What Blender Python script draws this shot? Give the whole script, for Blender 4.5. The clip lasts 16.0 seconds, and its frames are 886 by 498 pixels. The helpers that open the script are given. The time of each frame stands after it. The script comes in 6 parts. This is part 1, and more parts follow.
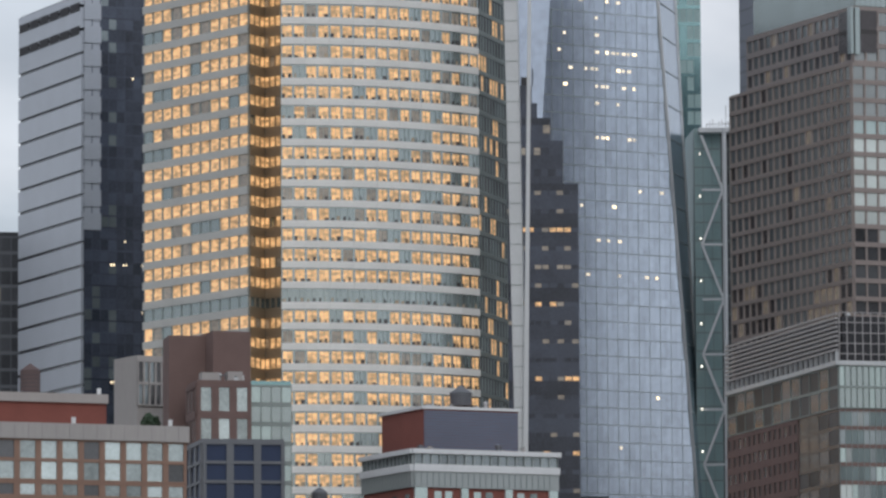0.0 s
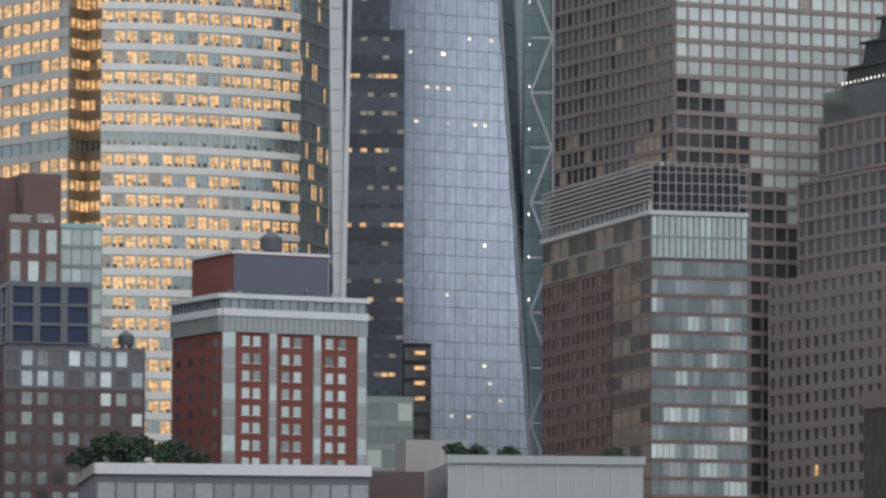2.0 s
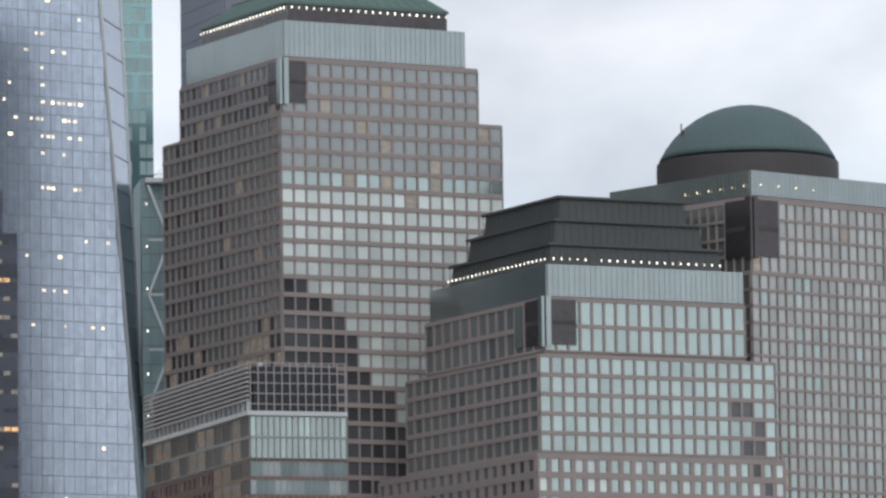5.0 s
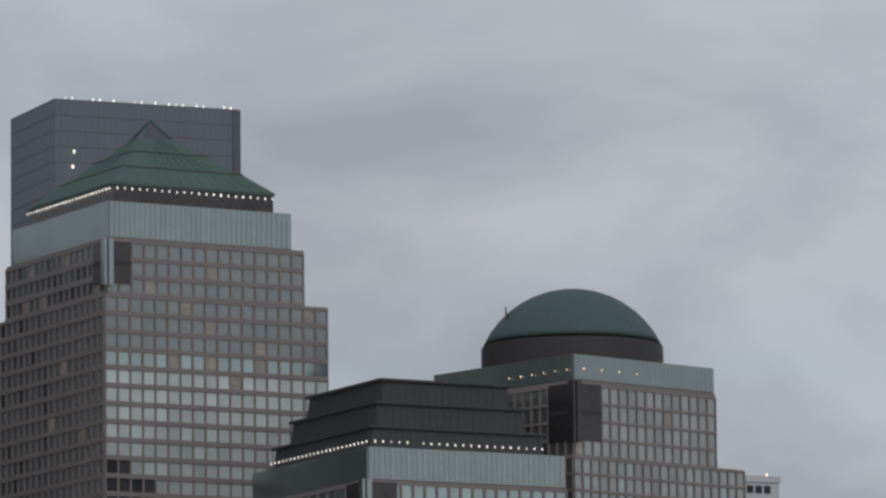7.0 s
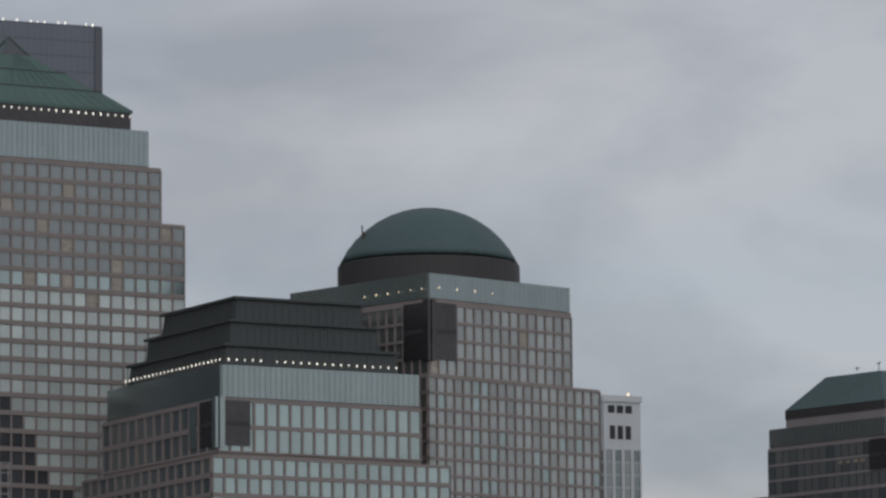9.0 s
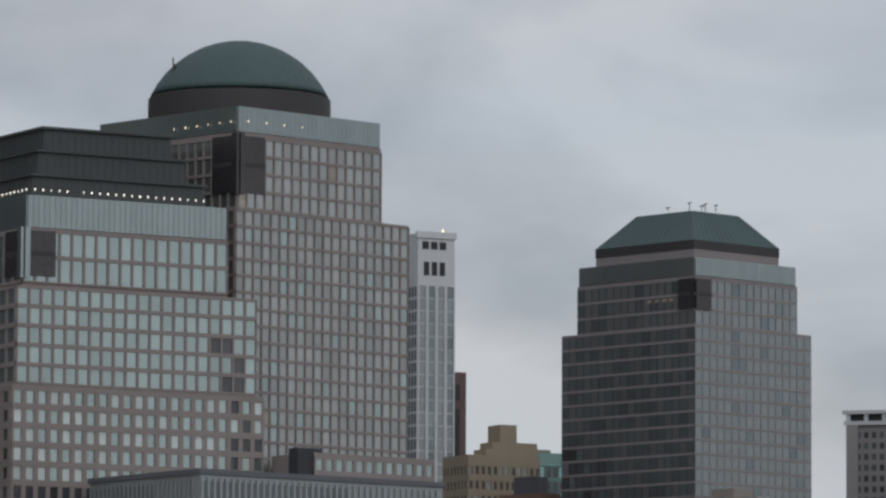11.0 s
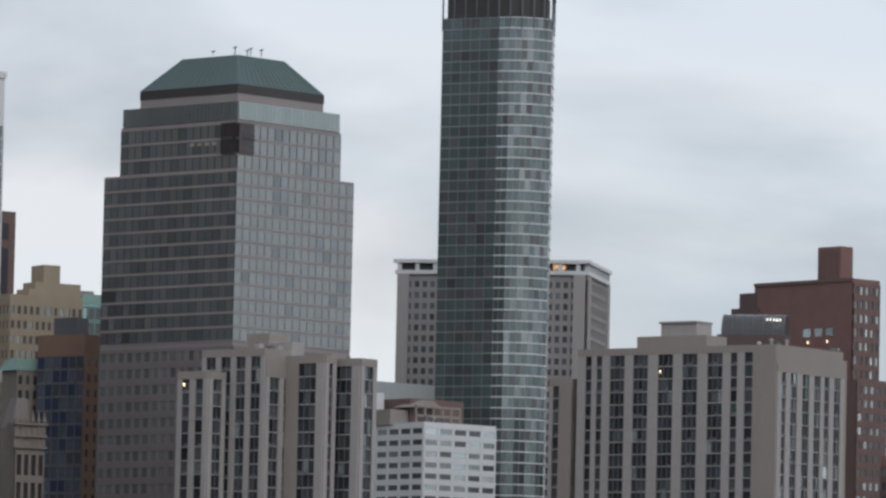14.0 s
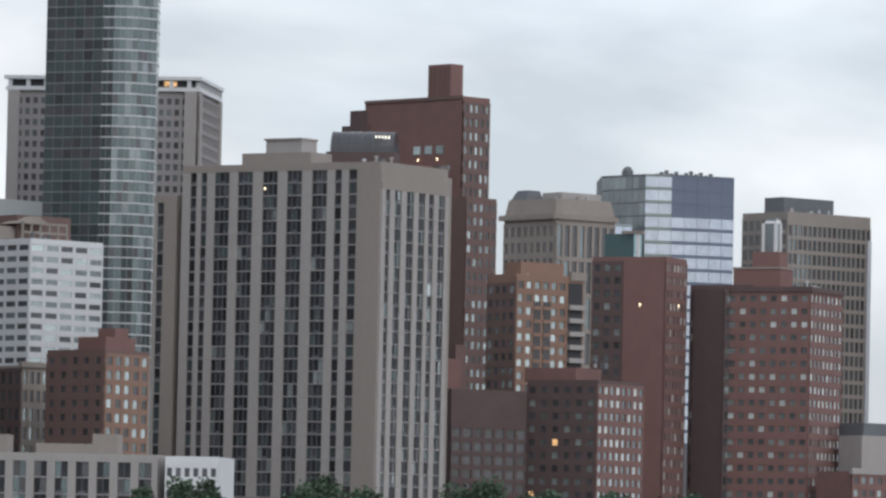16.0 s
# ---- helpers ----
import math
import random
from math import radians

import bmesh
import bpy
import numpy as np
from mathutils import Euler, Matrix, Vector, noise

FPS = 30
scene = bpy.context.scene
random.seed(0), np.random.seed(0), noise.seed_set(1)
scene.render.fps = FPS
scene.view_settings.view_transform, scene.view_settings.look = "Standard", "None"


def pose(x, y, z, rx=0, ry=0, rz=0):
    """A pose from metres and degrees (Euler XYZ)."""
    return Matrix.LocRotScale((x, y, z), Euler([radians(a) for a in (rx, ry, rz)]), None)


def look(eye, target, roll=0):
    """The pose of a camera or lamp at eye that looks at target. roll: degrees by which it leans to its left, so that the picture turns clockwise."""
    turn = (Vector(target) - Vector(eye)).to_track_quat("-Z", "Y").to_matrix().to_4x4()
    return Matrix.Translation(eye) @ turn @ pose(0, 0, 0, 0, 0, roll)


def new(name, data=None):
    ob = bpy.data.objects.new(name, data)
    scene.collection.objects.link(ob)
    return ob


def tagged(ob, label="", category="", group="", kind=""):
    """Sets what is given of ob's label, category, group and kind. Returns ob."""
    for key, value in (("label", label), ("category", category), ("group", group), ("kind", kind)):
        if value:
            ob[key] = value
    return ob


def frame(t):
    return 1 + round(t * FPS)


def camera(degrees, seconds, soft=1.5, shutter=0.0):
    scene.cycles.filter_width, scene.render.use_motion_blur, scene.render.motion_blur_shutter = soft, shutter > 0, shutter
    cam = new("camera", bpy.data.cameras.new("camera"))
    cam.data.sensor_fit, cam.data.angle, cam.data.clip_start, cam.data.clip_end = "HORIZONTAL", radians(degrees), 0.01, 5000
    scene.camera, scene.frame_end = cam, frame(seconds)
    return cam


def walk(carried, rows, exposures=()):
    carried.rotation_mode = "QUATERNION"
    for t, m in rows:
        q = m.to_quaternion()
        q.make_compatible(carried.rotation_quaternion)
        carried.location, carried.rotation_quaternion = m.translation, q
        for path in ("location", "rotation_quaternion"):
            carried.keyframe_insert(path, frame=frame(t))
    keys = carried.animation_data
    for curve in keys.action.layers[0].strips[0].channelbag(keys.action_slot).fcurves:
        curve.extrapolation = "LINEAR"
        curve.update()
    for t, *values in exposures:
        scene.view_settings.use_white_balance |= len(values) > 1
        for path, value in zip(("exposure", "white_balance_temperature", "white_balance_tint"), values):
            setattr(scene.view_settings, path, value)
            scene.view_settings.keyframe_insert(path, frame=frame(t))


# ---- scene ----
cam = camera(8.153, 16.0, soft=2.6)
# The boat glides along x; the lens is turned by hand: seconds, yaw, pitch, roll.
EYE, SPEED = 8.0, 5.0
ROWS = [
    (0.0, -0.002, 6.347, 0.308),
    (0.5, -0.230, 5.752, 0.177),
    (1.0, -0.089, 5.576, 0.316),
    (1.5, -0.507, 5.226, 0.382),
    (2.0, -1.214, 4.927, -0.266),
    (2.5, -2.137, 5.324, -0.005),
    (3.0, -2.613, 5.425, 0.011),
    (3.5, -2.821, 5.683, -0.069),
    (4.0, -3.782, 5.726, 0.321),
    (4.5, -4.077, 6.166, 0.242),
    (5.0, -4.182, 6.761, 0.844),
    (5.2, -4.146, 7.229, 0.406),
    (7.3, -5.742, 8.419, 0.803),
    (7.5, -5.931, 8.379, 0.873),
    (8.0, -5.295, 8.074, 0.597),
    (8.5, -6.310, 7.758, 0.599),
    (8.7, -6.209, 7.718, 0.521),
    (10.8, -7.445, 6.493, -0.496),
    (11.0, -7.586, 6.152, -0.260),
    (11.5, -7.894, 5.550, -0.767),
    (12.0, -8.386, 5.492, -0.885),
    (12.5, -9.329, 5.402, -0.974),
    (13.0, -9.940, 5.136, -0.958),
    (13.5, -10.272, 4.917, -1.190),
    (14.0, -11.196, 4.780, -1.292),
    (14.5, -11.924, 4.677, -1.547),
    (15.0, -12.941, 4.273, -0.914),
    (15.5, -13.823, 3.636, -0.822),
    (16.0, -14.467, 3.179, -1.249),
]
EXPOSURES = [(0.0, -0.07), (1.0, 0.03), (2.0, 0.06), (3.0, 0.19), (4.0, 0.18), (5.2, 0.18), (7.3, -0.78), (8.7, -0.76), (10.8, -0.6), (11.0, -0.58), (12.5, -0.1), (14.0, -0.07), (15.0, -0.32), (15.5, -0.1), (16.0, 0.2)]
walk(cam, [(t, pose(SPEED * (t - 8), 0, EYE, 0, 0, yaw) @ pose(0, 0, 0, 90 + pitch, 0, 0) @ pose(0, 0, 0, 0, 0, -roll))
           for t, yaw, pitch, roll in ROWS], EXPOSURES)

# ---- light ----
world = bpy.data.worlds.new("overcast_dusk")
scene.world = world
world.use_nodes = True
wn, wl = world.node_tree.nodes, world.node_tree.links
wn.clear()


def wnode(kind, **values):
    n = wn.new(kind)
    for k, v in values.items():
        n.inputs[k].default_value = v
    return n


sky = wn.new("ShaderNodeTexSky")
sky.sky_type, sky.sun_disc = "NISHITA", False
sky.sun_elevation, sky.sun_rotation = radians(33), radians(170)
tc = wn.new("ShaderNodeTexCoord")
stretch = wnode("ShaderNodeMapping", Scale=(1.0, 1.0, 2.2))
wl.new(tc.outputs["Generated"], stretch.inputs["Vector"])
big = wnode("ShaderNodeTexNoise", Scale=9.0, Detail=5.0, Roughness=0.5, Distortion=0.4)
wl.new(stretch.outputs[0], big.inputs["Vector"])
clouds = wn.new("ShaderNodeValToRGB")
clouds.color_ramp.elements[0].position, clouds.color_ramp.elements[0].color = 0.39, (0.45, 0.478, 0.532, 1)
clouds.color_ramp.elements[1].position, clouds.color_ramp.elements[1].color = 0.58, (0.69, 0.712, 0.762, 1)
wl.new(big.outputs["Fac"], clouds.inputs[0])
# warmer and cooler stretches of cloud
tint = wnode("ShaderNodeTexNoise", Scale=5.0, Detail=4.0, Roughness=0.55, Distortion=0.8)
wl.new(stretch.outputs[0], tint.inputs["Vector"])
tones = wn.new("ShaderNodeValToRGB")
tones.color_ramp.elements[0].position, tones.color_ramp.elements[0].color = 0.36, (0.93, 0.97, 1.0, 1)
tones.color_ramp.elements[1].position, tones.color_ramp.elements[1].color = 0.64, (1.06, 1.02, 1.0, 1)
wl.new(tint.outputs["Fac"], tones.inputs[0])
toned = wn.new("ShaderNodeVectorMath")
toned.operation = "MULTIPLY"
wl.new(clouds.outputs[0], toned.inputs[0])
wl.new(tones.outputs[0], toned.inputs[1])
# the west, where the sun has gone down behind the cloud, is brighter
toward = wn.new("ShaderNodeVectorMath")
toward.operation = "DOT_PRODUCT"
toward.inputs[1].default_value = (0.68, -0.72, 0.12)
wl.new(tc.outputs["Generated"], toward.inputs[0])
glow = wnode("ShaderNodeMapRange", **{"From Min": -0.2, "From Max": 1.0, "To Min": 1.0, "To Max": 1.3})
wl.new(toward.outputs["Value"], glow.inputs["Value"])
lit = wn.new("ShaderNodeVectorMath")
lit.operation = "SCALE"
wl.new(toned.outputs[0], lit.inputs[0])
wl.new(glow.outputs[0], lit.inputs["Scale"])
cover = wn.new("ShaderNodeBackground")
wl.new(lit.outputs[0], cover.inputs["Color"])
blue = wnode("ShaderNodeBackground", Strength=0.02)
wl.new(sky.outputs[0], blue.inputs["Color"])
both = wn.new("ShaderNodeAddShader")
wl.new(cover.outputs[0], both.inputs[0])
wl.new(blue.outputs[0], both.inputs[1])
wout = wn.new("ShaderNodeOutputWorld")
wl.new(both.outputs[0], wout.inputs["Surface"])

sun = new("sun", bpy.data.lights.new("sun", "SUN"))
sun.data.energy, sun.data.angle, sun.data.color = 0.5, radians(25), (1.0, 0.98, 0.95)
sun.matrix_world = look((150, -900, 600), (0, 0, 0))


# ---- materials ----
def shader(name, base, rough=0.8, metal=0.0, vary=0.18, scale=0.6, bump=0.15, glow=None, strength=0.0, spec=0.5, per=0.0, streak=1.0):
    """Noise at two scales on the colour, fine relief; per: how far single pieces differ; streak: stretch of the stains along z."""
    m = bpy.data.materials.new(name)
    m.use_nodes = True
    n, l = m.node_tree.nodes, m.node_tree.links
    b = n["Principled BSDF"]
    b.inputs["Roughness"].default_value, b.inputs["Metallic"].default_value = rough, metal
    b.inputs["Specular IOR Level"].default_value = spec
    geo = n.new("ShaderNodeNewGeometry")
    mp = n.new("ShaderNodeMapping")
    mp.inputs["Scale"].default_value = (1, 1, 1 / streak)
    l.new(geo.outputs["Position"], mp.inputs["Vector"])
    small, large = n.new("ShaderNodeTexNoise"), n.new("ShaderNodeTexNoise")
    small.inputs["Scale"].default_value, small.inputs["Detail"].default_value = scale * 4, 4
    large.inputs["Scale"].default_value, large.inputs["Detail"].default_value = scale * 0.25, 3
    for q in (small, large):
        l.new(mp.outputs[0], q.inputs["Vector"])
    add = n.new("ShaderNodeMath")
    l.new(small.outputs["Fac"], add.inputs[0])
    l.new(large.outputs["Fac"], add.inputs[1])
    info = n.new("ShaderNodeObjectInfo")
    tot = n.new("ShaderNodeMath")
    tot.operation = "MULTIPLY_ADD"
    isl = n.new("ShaderNodeMath")
    l.new(info.outputs["Random"], isl.inputs[0])
    l.new(geo.outputs["Random Per Island"], isl.inputs[1])
    frac = n.new("ShaderNodeMath")
    frac.operation = "FRACT"
    l.new(isl.outputs[0], frac.inputs[0])
    l.new(frac.outputs[0], tot.inputs[0])
    tot.inputs[1].default_value = per
    l.new(add.outputs[0], tot.inputs[2])
    rng = n.new("ShaderNodeMapRange")
    rng.inputs["From Min"].default_value, rng.inputs["From Max"].default_value = 0.5 + per * 0.2, 1.5 + per * 0.8
    rng.inputs["To Min"].default_value, rng.inputs["To Max"].default_value = 1 - vary * (1 + per), 1 + vary * (1 + per)
    l.new(tot.outputs[0], rng.inputs["Value"])
    col = n.new("ShaderNodeVectorMath")
    col.operation = "SCALE"
    col.inputs[0].default_value = base
    l.new(rng.outputs[0], col.inputs["Scale"])
    l.new(col.outputs[0], b.inputs["Base Color"])
    bp = n.new("ShaderNodeBump")
    bp.inputs["Strength"].default_value, bp.inputs["Distance"].default_value = bump, 0.1
    l.new(small.outputs["Fac"], bp.inputs["Height"])
    l.new(bp.outputs[0], b.inputs["Normal"])
    if glow:
        # lamps inside: brighter near the ceiling line, broken by furniture
        pat = n.new("ShaderNodeTexNoise")
        pat.inputs["Scale"].default_value, pat.inputs["Detail"].default_value = 0.9, 3
        flat = n.new("ShaderNodeMapping")
        flat.inputs["Scale"].default_value = (0.6, 0.6, 1.6)
        l.new(geo.outputs["Position"], flat.inputs["Vector"])
        l.new(flat.outputs[0], pat.inputs["Vector"])
        g = n.new("ShaderNodeMapRange")
        g.inputs["From Min"].default_value, g.inputs["From Max"].default_value = 0.35, 0.65
        g.inputs["To Min"].default_value, g.inputs["To Max"].default_value = strength * 0.35, strength * 1.5
        l.new(pat.outputs["Fac"], g.inputs["Value"])
        b.inputs["Emission Color"].default_value = (*glow, 1)
        l.new(g.outputs[0], b.inputs["Emission Strength"])
    return m


M = {
    "granite": shader("rose_granite", (0.29, 0.25, 0.235), 0.75, vary=0.12),
    "granite_dark": shader("thermal_granite", (0.28, 0.252, 0.248), 0.8, vary=0.12),
    # darker granite copy that holds the shade on the flat-topped tower's lower walls
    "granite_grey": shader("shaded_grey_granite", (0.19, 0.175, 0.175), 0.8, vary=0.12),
    "glass": shader("coated_glass", (0.36, 0.43, 0.42), 0.14, 0.75, vary=0.10, bump=0.02, per=0.9),
    "warm_dim": shader("dim_lit_and_mirror_window", (0.26, 0.25, 0.23), 0.25, 0.4, vary=0.2, per=0.8, glow=(1.0, 0.74, 0.48), strength=0.075),
    "copper_grey": shader("weathered_copper", (0.075, 0.118, 0.118), 0.65, vary=0.18, scale=0.4, streak=3),
    "far_glass": shader("far_blue_grey_glass", (0.17, 0.185, 0.22), 0.35, 0.3, vary=0.08),
    "teal_panel": shader("pale_teal_glass_panel", (0.30, 0.42, 0.42), 0.3, 0.2, vary=0.1, bump=0.02, per=0.6),
    "tower_glass": shader("dark_green_grey_glass", (0.13, 0.165, 0.17), 0.15, 0.55, vary=0.2, bump=0.02, per=0.8),
    "night_glass": shader("blue_black_glass", (0.05, 0.06, 0.085), 0.25, 0.2, vary=0.35, bump=0.02, per=0.9),
    "brick_red": shader("bright_red_brick", (0.215, 0.075, 0.06), 0.9, vary=0.15, scale=1.2),
    # diffuse pale colour standing in for bright sky mirrored in office windows
    "blind": shader("pane_in_pale_sky_tone", (0.60, 0.66, 0.64), 0.25, 0.15, vary=0.12, bump=0.02, per=0.9),
    "glass_mid": shader("grey_coated_glass", (0.27, 0.29, 0.29), 0.2, 0.6, vary=0.08, bump=0.02, per=0.6),
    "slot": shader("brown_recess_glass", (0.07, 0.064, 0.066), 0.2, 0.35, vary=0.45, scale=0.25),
    "glass_green": shader("green_band_glass", (0.305, 0.35, 0.347), 0.18, 0.8, vary=0.08, bump=0.02, per=0.4),
    "glass_dark": shader("dark_glass", (0.075, 0.078, 0.085), 0.12, 0.0, vary=0.3, bump=0.02, per=0.9, spec=0.6),
    "glass_grey": shader("smoky_glass", (0.21, 0.24, 0.25), 0.15, 0.6, vary=0.2, bump=0.02, per=0.8),
    "glass_blue": shader("sky_blue_glass", (0.43, 0.48, 0.55), 0.24, 0.9, vary=0.2, scale=0.12, bump=0.015, per=0.35),
    # matt pale colour in place of the bright sky that the bevel mirrors
    "glass_pale": shader("sky_pale_glass", (0.60, 0.63, 0.68), 0.65, 0.0, vary=0.05, bump=0.02, per=0.4, spec=0.1),
    "glass_teal": shader("teal_glass", (0.22, 0.36, 0.37), 0.15, 0.8, vary=0.1, bump=0.02, per=0.6),
    "glass_home": shader("apartment_window", (0.36, 0.41, 0.41), 0.2, 0.6, vary=0.35, bump=0.02, per=1.2),
    "glass_navy": shader("navy_glass", (0.03, 0.045, 0.09), 0.35, 0.0, vary=0.1, per=0.5, spec=0.2),
    "warm": shader("lit_office_window", (0.30, 0.22, 0.14), 0.3, 0.2, vary=0.2, per=0.8, glow=(1.0, 0.57, 0.25), strength=0.62),
    "lamp": shader("lamp_glow", (0.9, 0.8, 0.6), 0.4, glow=(1.0, 0.78, 0.5), strength=2.2),
    "lampw": shader("white_lamp_glow", (0.9, 0.9, 0.85), 0.4, glow=(1.0, 0.93, 0.8), strength=2.2),
    "glass_warm": shader("grey_bronze_coated_glass", (0.37, 0.385, 0.375), 0.16, 0.72, vary=0.12, bump=0.02, per=0.9),
    "glass_black": shader("unlit_black_window", (0.035, 0.038, 0.043), 0.35, 0.0, vary=0.4, bump=0.02, per=0.9, spec=0.3),
    "lit_pale": shader("pale_lit_pane", (0.5, 0.48, 0.45), 0.4, glow=(1.0, 0.84, 0.62), strength=0.95),
    "bronze": shader("bronze_metal_panel", (0.35, 0.28, 0.2), 0.45, 0.3, vary=0.15, per=0.4),
    "band_grey": shader("grey_green_spandrel", (0.47, 0.475, 0.45), 0.4, 0.1, vary=0.1, per=0.4),
    "mesh_stone": shader("grey_brown_screen_wall", (0.125, 0.12, 0.115), 0.6, 0.1, vary=0.12, streak=4),
    "silver": shader("silver_metal_panel", (0.42, 0.45, 0.50), 0.35, 0.45, vary=0.08, per=0.4),
    "spandrel": shader("pale_spandrel_panel", (0.70, 0.70, 0.675), 0.4, 0.1, vary=0.08, per=0.4),
    "mullion": shader("grey_green_mullion", (0.24, 0.28, 0.27), 0.45, 0.4, vary=0.1),
    "steel": shader("pale_steel", (0.50, 0.52, 0.53), 0.45, 0.3, vary=0.1),
    "copper": shader("green_copper", (0.085, 0.145, 0.125), 0.65, vary=0.18, scale=0.4, streak=3),
    "zigg": shader("dark_green_metal_roof", (0.062, 0.070, 0.070), 0.55, vary=0.15, scale=0.4),
    "drum": shader("dark_drum_metal", (0.05, 0.047, 0.047), 0.6, vary=0.15),
    "brick": shader("red_brick", (0.205, 0.118, 0.107), 0.9, vary=0.15, scale=1.2),
    "brick_brown": shader("brown_brick", (0.165, 0.11, 0.10), 0.9, vary=0.15, scale=1.2),
    "brick_orange": shader("orange_brick", (0.26, 0.165, 0.125), 0.9, vary=0.15, scale=1.2),
    "brick_tan": shader("tan_brick", (0.39, 0.325, 0.24), 0.9, vary=0.12, scale=1.2),
    "brick_dark": shader("dark_brown_brick", (0.118, 0.084, 0.082), 0.9, vary=0.15, scale=1.2),
    "concrete": shader("beige_concrete", (0.29, 0.262, 0.238), 0.85, vary=0.1, streak=6),
    "concrete_pale": shader("pale_concrete", (0.36, 0.342, 0.33), 0.85, vary=0.1, streak=6),
    "stone": shader("weathered_limestone", (0.28, 0.25, 0.225), 0.9, vary=0.22, streak=4),
    "stone_grey": shader("grey_stone_panel", (0.29, 0.275, 0.275), 0.8, vary=0.08, streak=4),
    "white": shader("white_panel", (0.66, 0.68, 0.69), 0.55, vary=0.08, streak=5),
    "slate": shader("slate_blue_cladding", (0.14, 0.17, 0.235), 0.5, vary=0.12),
    "grey_clad": shader("grey_metal_cladding", (0.13, 0.14, 0.155), 0.6, vary=0.12),
    "louvre": shader("pale_louvre_metal", (0.36, 0.35, 0.35), 0.5, 0.3, vary=0.1),
    "zinc": shader("ribbed_zinc", (0.35, 0.38, 0.38), 0.45, 0.4, vary=0.08, streak=5),
    "dark": shader("dark_recess", (0.045, 0.046, 0.052), 0.8, vary=0.2),
    "leaf": shader("foliage", (0.055, 0.09, 0.055), 0.8, vary=0.45, scale=2.5, per=1.0),
    "bark": shader("bark", (0.10, 0.075, 0.055), 0.95, vary=0.2),
    "water": shader("river_water", (0.03, 0.045, 0.05), 0.12, vary=0.2, scale=0.15, bump=0.5),
    "ground": shader("paved_ground", (0.16, 0.15, 0.14), 0.9, vary=0.2),
    "green_roof": shader("verdigris_roof", (0.20, 0.33, 0.29), 0.7, vary=0.15),
}


# ---- building helpers ----
class Mesh:
    """Gathers boxes and prisms, then becomes one mesh."""

    def __init__(self):
        self.v, self.f, self.cuts = [], [], []

    def cut(self, name):
        """Remembers where a piece begins."""
        self.cuts.append((name, len(self.v), len(self.f)))

    def pieces(self):
        """The mesh taken apart again into its boxes and prisms."""
        ends = self.cuts[1:] + [("", len(self.v), len(self.f))]
        for (name, v0, f0), (_, v1, f1) in zip(self.cuts, ends):
            m = Mesh()
            m.v, m.f = self.v[v0:v1], [tuple(i - v0 for i in f) for f in self.f[f0:f1]]
            yield name, m

    def box(self, o, d, s0, s1, q0, q1, z0, z1):
        """s along the wall's direction d, q out of the wall."""
        n = (d[1], -d[0])
        self.cut("trim")
        k = len(self.v)
        for z in (z0, z1):
            for s, q in ((s0, q0), (s1, q0), (s1, q1), (s0, q1)):
                self.v.append((o[0] + d[0] * s + n[0] * q, o[1] + d[1] * s + n[1] * q, z))
        self.f += [tuple(k + i for i in f) for f in ((0, 1, 2, 3), (7, 6, 5, 4), (1, 0, 4, 5), (2, 1, 5, 6), (3, 2, 6, 7), (0, 3, 7, 4))]

    def prism(self, pts, z0, z1, top=None):
        """A closed outline raised from z0 to z1; top: the outline up there, where it differs."""
        self.cut("wall")
        k, c = len(self.v), len(pts)
        self.v += [(x, y, z0) for x, y in pts] + [(x, y, z1) for x, y in (top or pts)]
        self.f += [tuple(range(k + c - 1, k - 1, -1)), tuple(range(k + c, k + 2 * c))]
        self.f += [(k + i, k + (i + 1) % c, k + c + (i + 1) % c, k + c + i) for i in range(c)]

    def bar(self, a, b, r, sides=4):
        """A round or square bar from a to b."""
        a, b = Vector(a), Vector(b)
        w = (b - a).normalized()
        u = w.orthogonal().normalized() if abs(w.z) > 0.99 else w.cross(Vector((0, 0, 1))).normalized()
        t = w.cross(u)
        k = len(self.v)
        for p in (a, b):
            for i in range(sides):
                g = 2 * math.pi * (i + 0.5) / sides
                self.v.append(tuple(p + (u * math.cos(g) + t * math.sin(g)) * r))
        self.f += [tuple(range(k, k + sides)), tuple(range(k + 2 * sides - 1, k + sides - 1, -1))]
        self.f += [(k + i, k + sides + i, k + sides + (i + 1) % sides, k + (i + 1) % sides) for i in range(sides)]

    def lathe(self, cx, cy, profile, sides=48):
        k = len(self.v)
        for r, z in profile:
            for i in range(sides):
                g = 2 * math.pi * i / sides
                self.v.append((cx + r * math.cos(g), cy + r * math.sin(g), z))
        for j in range(len(profile) - 1):
            for i in range(sides):
                a, b = k + j * sides + i, k + j * sides + (i + 1) % sides
                self.f.append((a, b, b + sides, a + sides))
        self.f += [tuple(range(k + sides - 1, k - 1, -1)), tuple(range(k + (len(profile) - 1) * sides, k + len(profile) * sides))]

    def data(self, name, material):
        me = bpy.data.meshes.new(name)
        me.from_pydata(self.v, [], self.f)
        bm = bmesh.new()
        bm.from_mesh(me)
        bmesh.ops.recalc_face_normals(bm, faces=bm.faces)
        bm.to_mesh(me)
        bm.free()
        me.materials.append(M[material])
        return me


def thing(name, label, category, x, y, group="", kind=""):
    ob = new(name)
    ob.location = (x, y, 0)
    return tagged(ob, label, category, group, kind)


def base_of(ob):
    while ob.parent:
        ob = ob.parent
    return Vector(ob.location)


def part(name, mesh, material, parent, label="", kind=""):
    ob = new(name, mesh.data(name, material))
    ob.parent = parent
    if parent.type == "EMPTY":
        ob.matrix_parent_inverse = Matrix.Translation(-Vector(parent.location))
    return tagged(ob, label, kind=kind)


def unit(a):
    return (math.cos(radians(a)), math.sin(radians(a)))


